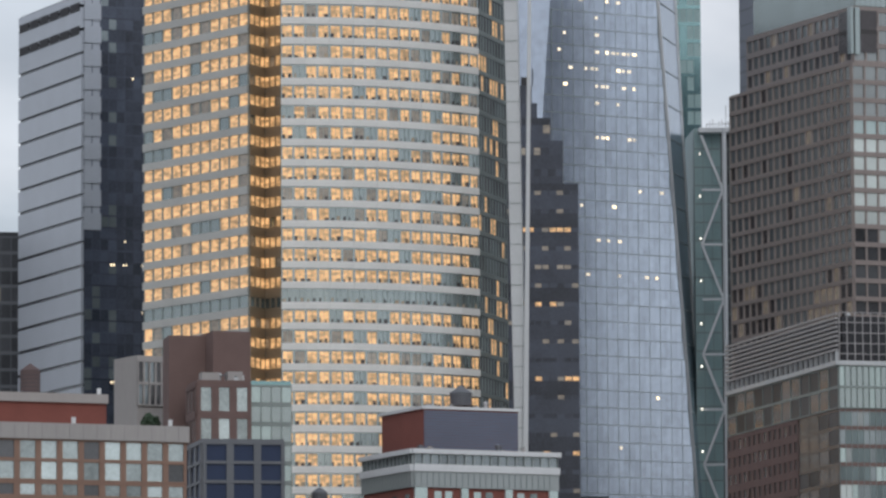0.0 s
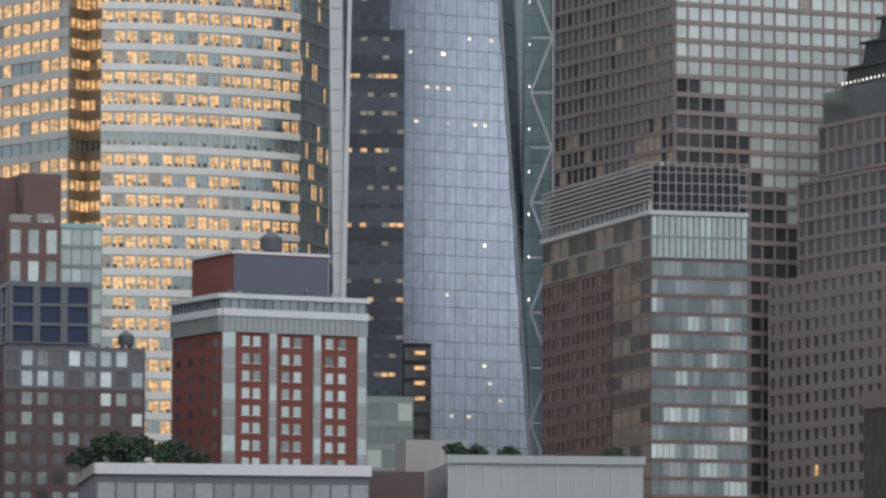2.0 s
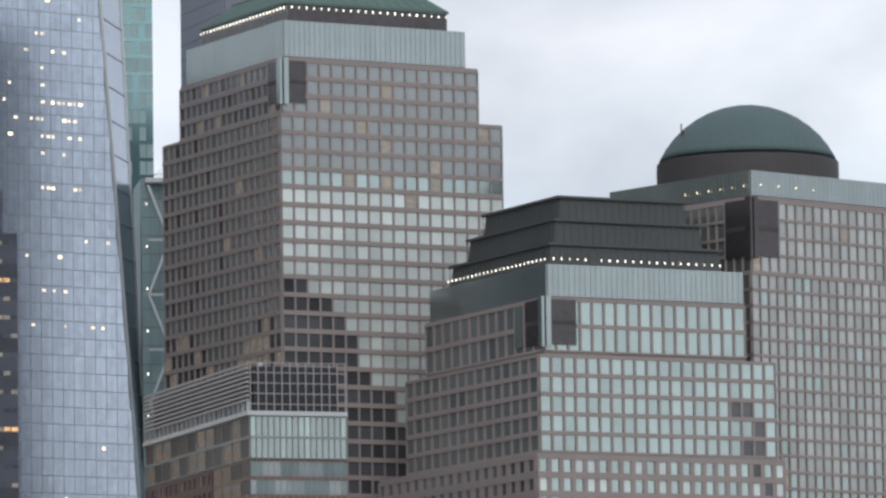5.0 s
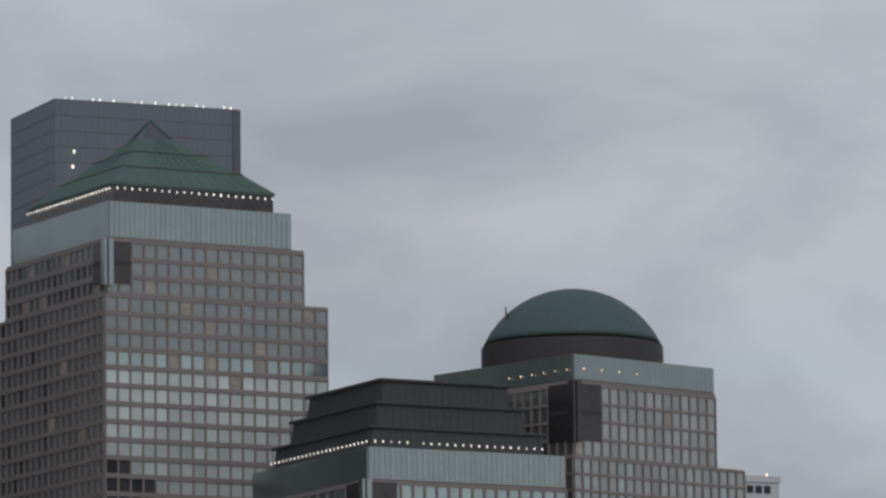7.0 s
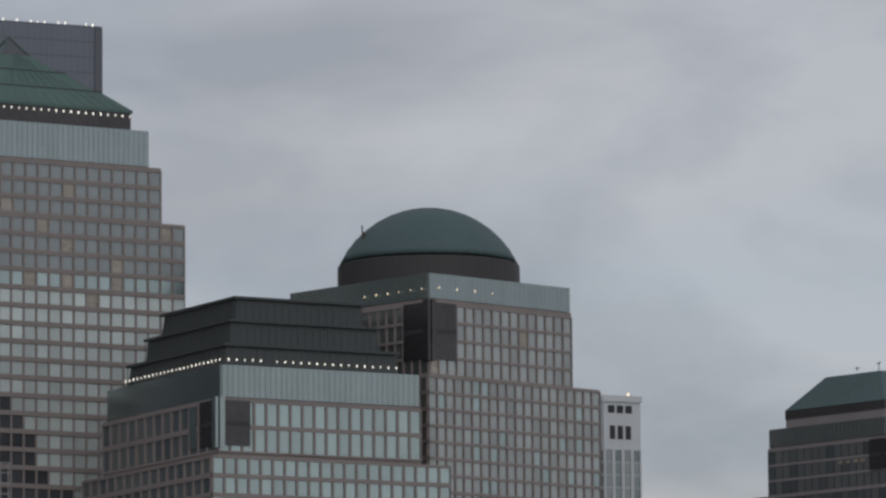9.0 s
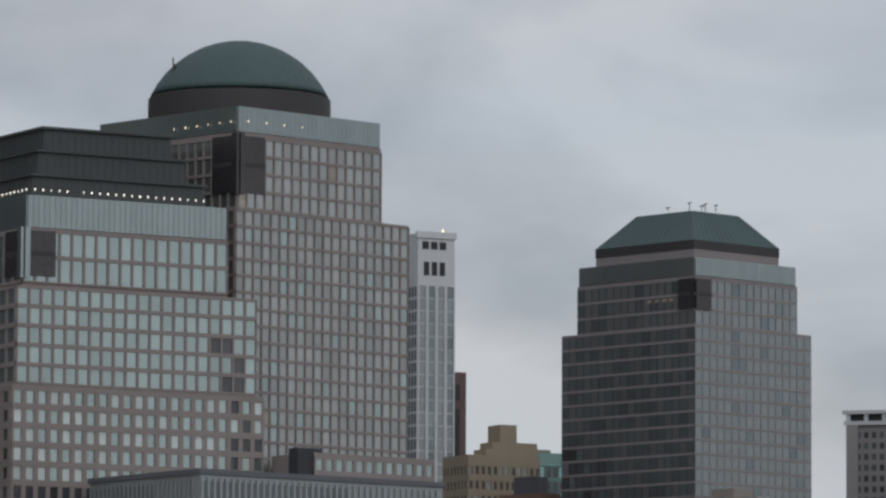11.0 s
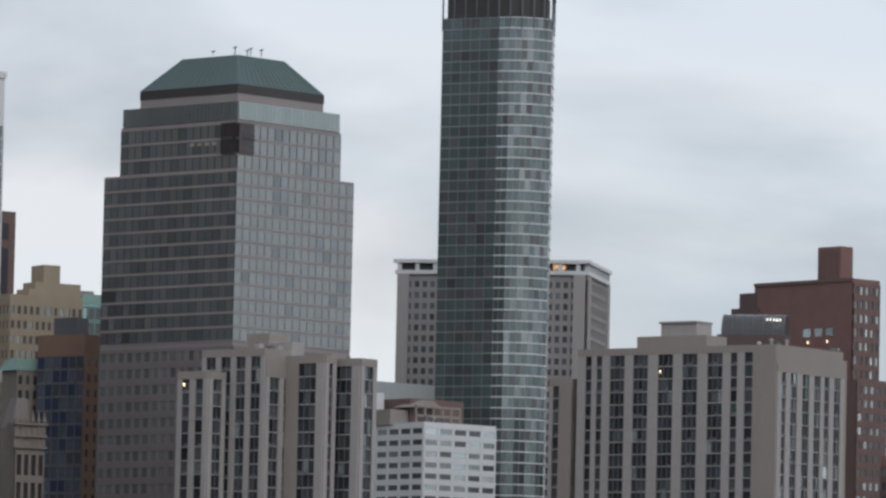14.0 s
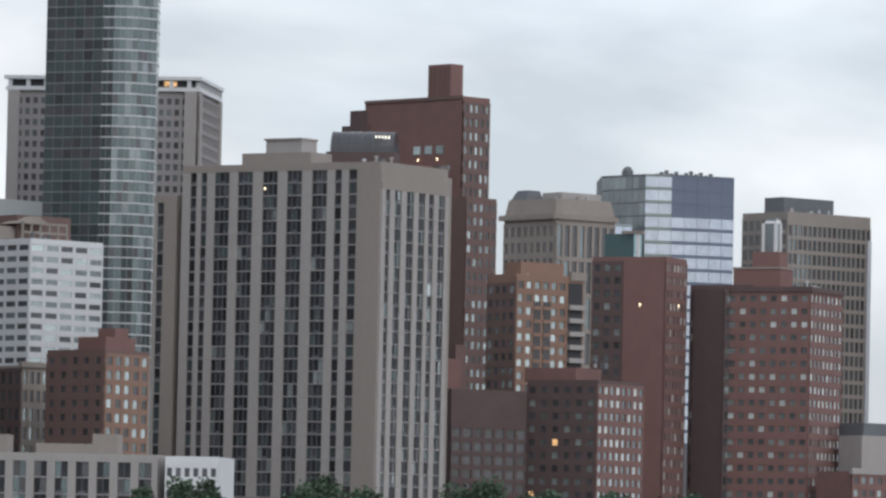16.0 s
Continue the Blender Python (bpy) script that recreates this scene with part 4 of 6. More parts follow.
def brick_hotel():
    spec = (-45.1, 1050.0, 25, 20.5, 27.0)
    t, fa, lw, rw = simple("red_brick_hotel", "red brick block with glass corner strips and a white roof cornice", spec, 2.5, 90.6, "brick_red", "hotel", 20)
    o, d, w = rw
    rng = random.Random(8)
    # glazed strips
    for s0, s1 in ((0.0, 2.4), (8.7, 10.1), (17.0, 18.4), (25.3, 27.0)):
        nf = 16
        for j in range(nf):
            z = 84.3 - (j + 1) * 2.95
            fa.pane(o, d, s0 + 0.06, s1 - 0.06, 0, 0.4, z + 0.35, z + 2.9, "glass_mid" if j % 3 else "glass", True)
        fa.into("steel").box(o, d, s0, s1, 0, 0.3, 30, 84.3)
    for c in (4.4, 6.4, 11.8, 14.0, 20.0, 22.4):
        for j in range(17):
            z = 84.3 - (j + 1) * 2.95
            if z < 32:
                continue
            fa.pane(o, d, c - 0.62, c + 0.72, -0.2, 0.08, z + 0.75, z + 2.35, "glass" if rng.random() < 0.35 else "glass_home", True)
            fa.into("white").box(o, d, c - 0.78, c + 0.86, 0, 0.14, z + 0.58, z + 0.75)
    for k in range(26):
        fa.into("brick_red").box(o, d, 2.4, 25.3, 0, 0.06, 33 + k * 1.97, 33.1 + k * 1.97)
    fa.grid(lw, 34, 84.0, 5.0, 2.95, 3.2, 1.6, plain("glass_dark", dark=0.3, dark_mat="glass_grey"), "brick_red", deep=0.15)
    for ww in (lw, rw):
        fa.into("zinc").box(*ww[:2], -0.1, ww[2] + 0.1, 0.0, 0.5, 84.3, 87.0)
        fa.into("white").box(*ww[:2], -0.2, ww[2] + 0.2, 0.0, 0.8, 87.0, 88.2)
        fa.grid(ww, 88.2, 90.0, 1.6, 1.8, 0.15, 0.2, plain("glass_grey"), "zinc", deep=0.4)
        fa.into("white").box(*ww[:2], -0.5, ww[2] + 0.4, -1.0, 0.9, 90.0, 90.8)
        for i in range(int(ww[2] / 1.1)):
            fa.into("mullion").box(*ww[:2], i * 1.1, i * 1.1 + 0.12, 0.4, 0.58, 84.4, 86.9)
    fa.finish()
    bx = (-43.5, 1062.0, 25, 17.2, 18.0)
    m = Mesh()
    m.prism(rect(*bx), 90.6, 98.6)
    pen = part("penthouse", m, "brick_red", t, "red brick roof house")
    lb, rb = left_right(*bx)
    for i in range(16):
        m = Mesh()
        m.box(*rb[:2], 0.1, 17.9, 0.0, 0.22, 90.9 + i * 0.47, 91.25 + i * 0.47)
        part("louvre", m, "slate", t, "slate blue cladding board" if i == 0 else "")
    m = Mesh()
    for ww in (lb, rb):
        m.box(*ww[:2], -0.3, ww[2] + 0.3, -0.4, 0.4, 98.6, 99.1)
    part("coping", m, "white", pen)
    roof_tank(-37.0, 1071, 99.0, 1.9, 3.0, "grey_clad", "round grey roof tank on the brick hotel")


def roof_tank(x, y, z, r, h, mat, label):
    t = thing("water_tank", label, "water tank", x, y, "roof water tanks")
    t.location.z = z
    m = Mesh()
    m.lathe(x, y, [(r, z + 0.8), (r, z + h)], 20)
    inv = Matrix.Translation(-Vector((x, y, z)))
    part("tank", m, mat, t).matrix_parent_inverse = inv
    m = Mesh()
    m.lathe(x, y, [(r * 1.08, z + h), (0.05, z + h + r * 0.75)], 20)
    part("lid", m, mat, t).matrix_parent_inverse = inv
    m = Mesh()
    for k in range(5):
        m.lathe(x, y, [(r * 1.02, z + 1.0 + k * (h - 1.2) / 5), (r * 1.02, z + 1.08 + k * (h - 1.2) / 5)], 20)
    part("hoops", m, "dark", t).matrix_parent_inverse = inv
    for k in range(4):
        m = Mesh()
        a = k * math.pi / 2 + 0.6
        m.bar((x + r * 0.7 * math.cos(a), y + r * 0.7 * math.sin(a), z - 0.02), (x + r * 0.7 * math.cos(a), y + r * 0.7 * math.sin(a), z + 0.9), 0.14)
        part("leg", m, "dark", t).matrix_parent_inverse = inv


brick_hotel()


# ---- waterfront flats beside the curved tower ----
def left_group():
    spec = (-134.3, 907.5, 22, 25, 60.0)
    t, fa, lw, rw = simple("brick_apartment_house", "orange and red brick apartment house with a pale parapet", spec, 2.5, 83.9, "brick_orange", "apartment house", 22)
    rng = random.Random(13)
    o, d, w = rw
    fa.grid(rw, 76.2, 82.4, 3.3, 3.1, 0.9, 0.5, plain("glass_home", dark=0.15), "brick_orange", deep=0.3, solo=(60, 84))
    fa.grid(rw, 68.4, 76.2, 3.3, 2.6, 1.0, 1.0, plain("glass_home", dark=0.1), "brick_orange", deep=0.25, solo=(60, 84))
    fa.grid(rw, 30, 68.4, 3.3, 2.75, 1.3, 1.1, plain("glass", 0, 4, dark=0.25, dark_mat="glass_dark"), "brick", deep=0.25, solo=(45, 84))
    fa.into("concrete_pale").box(o, d, -0.2, w + 0.3, -0.4, 0.7, 82.4, 84.8)
    for i in range(28):
        fa.into("stone_grey").box(o, d, 0.5 + i * 2.15, 0.58 + i * 2.15, 0.7, 0.74, 82.5, 84.7)
    fa.finish()
    m = Mesh()
    m.prism(rect(-137.8, 926, 22, 15, 50), 83.9, 89.6)
    house = part("penthouse", m, "brick_red", t, "red brick roof storey")
    m = Mesh()
    m.prism(rect(-138.2, 925.3, 22, 16, 50.8), 89.6, 91.0)
    part("coping", m, "concrete_pale", house)
    roof_tank(-103.4, 950, 91.0, 1.55, 4.2, "brick_dark", "brown wooden roof water tank with a conical lid")
    for i, (x, y, z) in enumerate(((-93.0, 947, 91), (-81.4, 931.5, 84.8), (-95.6, 925.6, 84.8))):
        m = Mesh()
        m.box((x, y), (1, 0), 0, 0.6, -0.6, 0, z, z + 1.2)
        part("chimney", m, "white", t)

    t, fa, lw, rw = simple("navy_windowed_apartment_block", "grey clad block with big navy windows over dark brick floors", (-79.7, 1020, 12, 15.4, 13.7), 79.4, 90.3, "grey_clad", "apartment house", 23,
                           right=dict(z=(80, 89.6), bay=4.5, floor=3.2, pier=1.2, band=0.5, pick=plain("glass_navy"), deep=0.4, solo=(70, 91)),
                           left=dict(z=(80, 89.6), bay=4.5, floor=3.2, pier=1.2, band=0.5, pick=plain("glass_navy"), deep=0.4, solo=(70, 91)))
    low = (-80.4, 1018, 12, 17, 23.6)
    fa.into("brick_dark").prism(rect(*low), 2.5, 79.4)
    ll, rl = left_right(*low)
    fa.grid(rl, 72.5, 79.2, 2.6, 3.2, 0.8, 0.9, plain("glass_home", dark=0.35), "grey_clad", deep=0.25, solo=(60, 80))
    fa.grid(rl, 30, 72.5, 2.6, 3.2, 0.9, 1.2, plain("glass_home", dark=0.5), "brick_dark", deep=0.25, solo=(50, 80))
    fa.grid(ll, 30, 79, 2.6, 3.2, 1.2, 1.4, plain("glass_home", dark=0.5), "brick_dark", deep=0.2)
    fa.finish()
    roof_tank(-60.6, 1026, 79.4, 1.3, 2.3, "grey_clad", "small grey roof tank on the dark block")

    t, fa, lw, rw = simple("brown_brick_apartment_tower", "brown brick tower with blank upper walls and tall windows", (-82.2, 1060, 12, 10, 9.4), 2.5, 103.6, "brick_brown", "apartment house", 24,
                           right=dict(z=(60, 103.0), bay=3.1, floor=5.2, pier=1.3, band=1.3, pick=plain("glass_home"), deep=0.3, solo=(80, 104)),
                           left=dict(z=(60, 103.0), bay=3.1, floor=5.2, pier=1.3, band=1.3, pick=plain("glass_home"), deep=0.3))
    fa.into("brick_brown").prism(rect(-79.8, 1070, 18, 8.5, 6.7), 90, 113.0)
    fa.into("brick_brown").prism(rect(-87.6, 1073.5, 10, 8.0, 9.0), 90, 112.6)
    fa.into("concrete_pale").prism(rect(-81.4, 1061, 12, 3, 3.0), 103.6, 105.0)
    fa.into("concrete_pale").prism(rect(-77.0, 1062, 12, 3, 2.6), 103.6, 105.2)
    fa.finish()
    t, fa, lw, rw = simple("pale_lattice_roof_block", "pale concrete block with an open lattice crown", (-94.0, 1092, 30, 9, 7.0), 2.5, 110.9, "concrete_pale", "building", 25,
                           right=dict(z=(102, 110), bay=1.1, floor=4, pier=0.35, band=0.5, pick=plain("glass_grey", dark=0.5), deep=0.4, solo=(90, 112)))
    fa.finish()
    t, fa, lw, rw = simple("pale_green_glass_block", "pale green glass apartment block beside the curved tower", (-73.6, 1080, 12, 4, 7.2), 2.5, 105.2, "glass_teal", "building", 26,
                           right=dict(z=(60, 104.5), bay=1.7, floor=3.4, pier=0.2, band=0.8, pick=plain("glass_green", dark=0.3, dark_mat="glass"), deep=0.2, solo=(80, 105), material="mullion"))
    fa.finish()
    t, fa, lw, rw = simple("green_glass_low_block", "low green glass office block beyond the brick hotel", (-22.5, 1150, 5, 15, 11.5), 2.5, 79.7, "mullion", "building", 27,
                           right=dict(z=(40, 79), bay=2.6, floor=4.2, pier=0.25, band=1.1, pick=plain("tower_glass", dark=0.3, dark_mat="glass_green"), deep=0.2, solo=(50, 80)))
    fa.finish()
    # terraced blocks in front
    t, fa, lw, rw = simple("white_parapet_block", "low block with a long white parapet and roof terrace", (-63.0, 960, 6, 40, 42.4), 2.5, 56.0, "grey_clad", "building", 28,
                           right=dict(z=(20, 54.8), bay=3.0, floor=3.4, pier=0.3, band=1.0, pick=plain("glass_grey"), deep=0.2))
    fa.into("white").box(*rw[:2], -0.3, 42.7, -0.5, 0.6, 55.6, 57.3)
    fa.into("concrete_pale").box(*lw[:2], 0, 40.3, -0.5, 0.6, 55.6, 57.3)
    fa.finish()
    t, fa, lw, rw = simple("grey_metal_roof_block", "low block with grey metal roof edge and terrace", (-8.3, 980, 6, 30, 31.2), 2.5, 58.6, "zinc", "building", 29)
    fa.into("zinc").box(*rw[:2], -0.3, 31.5, -0.5, 0.7, 58.6, 59.9)
    for i in range(11):
        fa.into("steel").box(*rw[:2], i * 2.9, i * 2.9 + 0.15, 0, 0.2, 30, 58.6)
    fa.finish()
    t, fa, lw, rw = simple("brown_low_block", "plain dark brown low block between the terraces", (-21, 975, 6, 20, 9), 2.5, 57.0, "brick_dark", "building", 30)
    fa.finish()
    t, fa, lw, rw = simple("pale_low_block", "plain pale plastered low block behind the grey roof", (-14.6, 1004, 6, 14, 10), 2.5, 63.6, "concrete_pale", "building", 31)
    fa.finish()


left_group()


# ---- exchange building with the ribbed box ----
def exchange():
    t, fa, lw, rw = simple("exchange_building", "grey stone exchange building with a ribbed zinc roof box", (95.3, 1145.0, 30, 40, 97.0), 2.5, 81.4, "granite_dark", "office building", 33,
                           right=dict(z=(30, 79.6), bay=2.9, floor=3.7, pier=0.14, band=0.2, pick=plain("mesh_stone"), deep=0.12, solo=(58, 80), material="stone_grey", pier_deep=0.08),
                           left=dict(z=(30, 79.6), bay=2.6, floor=3.7, pier=0.9, band=0.2, pick=plain("slot"), deep=0.15, material="mesh_stone"))
    fa.into("granite").box(*rw[:2], -0.3, 97.3, -0.5, 0.6, 80.6, 83.0)
    fa.into("granite").box(*lw[:2], 0, 40.3, -0.5, 0.6, 79.6, 83.0)
    up = (125.5, 1180.0, 30, 36.9, 58.4)
    fa.into("zinc").prism(rect(*up), 81.4, 92.6)
    for ww in left_right(*up):
        n = int(ww[2] / 1.45)
        for i in range(n):
            fa.into("zinc").box(*ww[:2], i * 1.45 + 0.2, i * 1.45 + 0.75, 0, 0.4, 82.5, 91.6)
            if i < n * 0.6:
                fa.into("grey_clad").box(*ww[:2], i * 1.45 + 0.8, i * 1.45 + 1.4, 0, 0.1, 83.5, 91.0)
        fa.into("grey_clad").box(*ww[:2], -0.3, ww[2] + 0.3, -0.3, 0.5, 92.3, 93.3)
    fa.finish()
    s, fa, lw, rw = simple("low_granite_wing", "low granite wing with one row of pale windows", (152.0, 1221, 30, 14, 30), 2.5, 99.8, "granite", "building", 34,
                           right=dict(z=(92, 99.2), bay=2.4, floor=3.6, pier=0.9, band=1.4, pick=plain("glass"), deep=0.3, solo=(90, 105)))
    fa.into("dark").prism(rect(148.6, 1219.4, 30, 3, 6), 92, 100.6)
    fa.finish()
    lamp = Mesh()
    lamp.lathe(143.8, 1172.2, [(0.1, 82.0), (0.35, 82.2), (0.35, 82.7), (0.1, 82.9)], 12)
    part("floodlight", lamp, "lampw", t, "bright white floodlight")
    o, d, w = left_right(95.3, 1145.0, 30, 40, 97.0)[1]
    for s, z in ((72, 79.2), (38, 77.8), (30, 63.5), (66, 68.0)):
        p = (o[0] + d[0] * s + d[1] * 0.9, o[1] + d[1] * s - d[0] * 0.9, z)
        lamp_row(t, p, p, 1, 0.28, "lampw")


exchange()


# ---- behind the dome ----
def middle_group():
    t, fa, lw, rw = simple("white_framed_tower", "slim white framed tower with dark top openings", (200.8, 1440, 20, 10.5, 9.8), 2.5, 168.3, "white", "office tower", 36,
                           right=dict(z=(60, 156), bay=2.45, floor=3.0, pier=0.75, band=0.16, pick=lambda i, j, x, z: "glass_grey" if i % 2 else "glass_mid", deep=0.12, solo=(100, 157), pier_deep=0.35),
                           left=dict(z=(60, 156), bay=1.6, floor=3.0, pier=0.3, band=0.6, pick=plain("glass_navy"), deep=0.2))
    o, d, w = rw
    for i in range(3):
        fa.into("dark").box(o, d, 1.6 + i * 2.1, 3.0 + i * 2.1, 0.0, 0.1, 158.4, 161.6)
        fa.into("dark").box(o, d, 1.2 + i * 2.3, 2.9 + i * 2.3, 0.0, 0.1, 164.6, 166.4)
    fa.into("white").box(o, d, -0.4, w + 0.3, -0.4, 0.4, 167.2, 168.7)
    fa.into("grey_clad").box(*lw[:2], 0.0, 4.6, -0.6, 0.2, 166, 169.6)
    fa.finish()
    lamp_row(t, (206.5, 1442, 169.0), (207.5, 1442, 169.0), 1, 0.4, "lamp")
    t, fa, lw, rw = simple("slim_brown_slab", "slim brown slab with a dark window strip", (216.0, 1500, 20, 6, 5.2), 2.5, 141, "brick_brown", "building", 37)
    fa.into("dark").box(*rw[:2], 1.6, 3.4, 0, 0.1, 60, 132)
    fa.into("dark").box(*rw[:2], 1.6, 3.4, 0, 0.1, 134, 138)
    fa.finish()
    t, fa, lw, rw = simple("tan_brick_loft_building", "tan brick stepped loft building with wide dark windows", (204.6, 1380, 20, 11.8, 18.5), 2.5, 111.8, "brick_tan", "building", 38,
                           right=dict(z=(70, 110), bay=1.55, floor=3.3, pier=0.75, band=1.5, pick=plain("slot", 0.01, 3, "warm", 0.3, "glass_grey"), deep=0.25, solo=(92, 111)),
                           left=dict(z=(70, 110), bay=1.7, floor=3.3, pier=0.9, band=1.5, pick=plain("slot"), deep=0.2))
    for x0, w, z in ((5.0, 13.5, 113.4), (6.6, 11.5, 115.0), (8.6, 4.2, 119.0)):
        fa.into("brick_tan").prism(rect(204.6 + x0 * 0.94, 1382 + x0 * 0.34, 20, 6, w), 111.0, z)
    fa.finish()
    roof_tank(213.0, 1387, 114.8, 1.0, 2.2, "dark", "dark roof water tank on the loft building")
    m = Mesh()
    m.prism(rect(217.5, 1388, 20, 5, 8), 111.8, 113.8)
    part("roof_house", m, "concrete", t)
    t, fa, lw, rw = simple("orange_and_navy_block", "narrow block with a navy glass side and an orange brick side", (216.2, 1340, 40, 13.7, 5.0), 2.5, 100.6, "brick_orange", "building", 39,
                           right=dict(z=(60, 96), bay=3.0, floor=3.4, pier=1.6, band=1.6, pick=plain("glass_dark"), deep=0.25, solo=(70, 103)),
                           left=dict(z=(60, 96), bay=2.4, floor=3.0, pier=0.3, band=0.5, pick=plain("night_glass", dark=0.3, dark_mat="glass_navy"), deep=0.15, solo=(70, 103), material="grey_clad"))
    fa.into("grey_clad").prism(rect(214.6, 1343, 40, 6.5, 4), 99, 104.4)
    fa.finish()
    t, fa, lw, rw = simple("verdigris_roofed_house", "old stone house with a verdigris mansard roof", (203.0, 1352, 20, 7, 7.2), 2.5, 93.0, "stone", "building", 40,
                           right=dict(z=(70, 92.5), bay=1.9, floor=3.2, pier=0.9, band=1.3, pick=plain("glass_dark", 0.03), deep=0.2, solo=(70, 96)))
    fa.into("green_roof").prism(rect(202.5, 1351.5, 20, 8, 8.2), 93.0, 95.6, rect(203.5, 1353, 20, 6, 6.2))
    fa.finish()
    # ornate gothic front with pinnacles
    t, fa, lw, rw = simple("gothic_stone_tower", "brown weathered gothic stone tower with small pinnacles", (199.6, 1325, 20, 4.0, 7.0), 2.5, 80.0, "stone", "tower", 42,
                           right=dict(z=(50, 74), bay=1.75, floor=6.0, pier=0.7, band=1.6, pick=plain("slot"), deep=0.5, solo=(50, 80)))
    o, d, w = rw
    fa.into("granite_dark").prism(rect(199.0, 1327, 20, 5, 4.4), 79, 85.5, rect(200.2, 1328, 20, 3, 2.4))
    for z in (74.6, 77.0, 79.6):
        fa.into("stone").box(o, d, -0.4, w + 0.4, -0.3, 0.8, z, z + 0.5)
    fa.finish()
    for i in range(6):
        m = Mesh()
        x, y = o[0] + d[0] * i * w / 5, o[1] + d[1] * i * w / 5
        m.lathe(x, y, [(0.34, 75.0), (0.34, 80.4), (0.5, 80.6), (0.24, 81.4), (0.04, 83.0)], 6)
        part("pinnacle", m, "stone", t)
    t, fa, lw, rw = simple("teal_roofed_annex", "low annex with teal glazed roof storey", (221.6, 1387, 20, 8, 7), 2.5, 110.6, "glass_teal", "building", 41,
                           right=dict(z=(90, 110.2), bay=1.6, floor=3.3, pier=0.4, band=0.9, pick=plain("glass_dark", dark=0.4, dark_mat="glass_teal"), material="green_roof", deep=0.2))
    fa.into("green_roof").prism(rect(221.3, 1386.5, 20, 8.6, 7.6), 110.6, 113.0, rect(222.2, 1388, 20, 6, 5.6))
    fa.finish()


middle_group()


# ---- rounded glass apartment tower ----
def rounded_tower():
    t = thing("rounded_glass_apartment_tower", "slender dark glass tower with rounded corner and open slanted crown", "apartment tower", 323, 1420)
    fa = Facade(t, 44, 300)
    a0, ang = (307.6, 1436.0), -18
    pts = [(313.4, 1438.0), (325.0, 1428.4)]
    c, R = (331.2, 1436.4), 10.2
    pts += [(c[0] + R * math.cos(radians(g)), c[1] + R * math.sin(radians(g))) for g in (-128, -112, -96, -80, -64, -48)]
    pts += [(340.8, 1439.5)]
    outline = pts + [(344.0, 1462), (321, 1462)]
    fa.into("glass_dark").prism(outline, 2.5, 185.4)
    rng = random.Random(2)

    def wall(a, b):
        d = Vector((b[0] - a[0], b[1] - a[1]))
        return a, tuple(d.normalized()), d.length
    for k in range(len(pts) - 1):
        w = wall(pts[k], pts[k + 1])
        flat = k == 0
        near = lambda i, j, x, z: ("glass_dark" if rng.random() < 0.3 else "tower_glass")
        far = lambda i, j, x, z: ("glass_dark" if rng.random() < 0.15 else "tower_glass" if rng.random() < 0.8 else "glass_grey")
        fa.grid(w, 62, 185.2, 2.4 if flat else w[2] / 2, 2.57, 0.12, 0.28, near if k < 2 else far, "white" if k else "mullion", deep=0.16, solo=(143, 186), pier_mat="mullion", pier_deep=0.1)
    fa.finish()
    slab = Mesh()
    slab.prism([(x + (328 - x) * 0.08, y + (1445 - y) * 0.08) for x, y in outline], 185.4, 190.8)
    part("crown_core", slab, "drum", t, "dark roof plant house")
    crown = Mesh()
    hs = [195.4, 196.2, 196.4, 196.4, 195.6, 194.8, 193.8, 192.4, 190.8]
    for k, p in enumerate(pts):
        crown.bar((p[0], p[1], 182.4), (p[0], p[1], hs[k]), 0.22)
        if k:
            crown.bar((pts[k - 1][0], pts[k - 1][1], hs[k - 1]), (p[0], p[1], hs[k]), 0.45)
            crown.bar((pts[k - 1][0], pts[k - 1][1], hs[k - 1] - 2.4), (p[0], p[1], hs[k] - 2.4), 0.16)
    for f in (0.2, 0.4, 0.6, 0.8):
        x, y = pts[0][0] + (pts[1][0] - pts[0][0]) * f, pts[0][1] + (pts[1][1] - pts[0][1]) * f
        crown.bar((x, y, 182.4), (x, y, 195.4 + 0.8 * f), 0.14)
    part("crown_frame", crown, "grey_clad", t, "open steel crown frame")
    arm = Mesh()
    arm.bar((321.5, 1432, 195.6), (325.2, 1431, 198.2), 0.45)
    arm.bar((325.0, 1431, 198.1), (326.4, 1431, 198.4), 0.3)
    part("roof_crane", arm, "grey_clad", t)


rounded_tower()


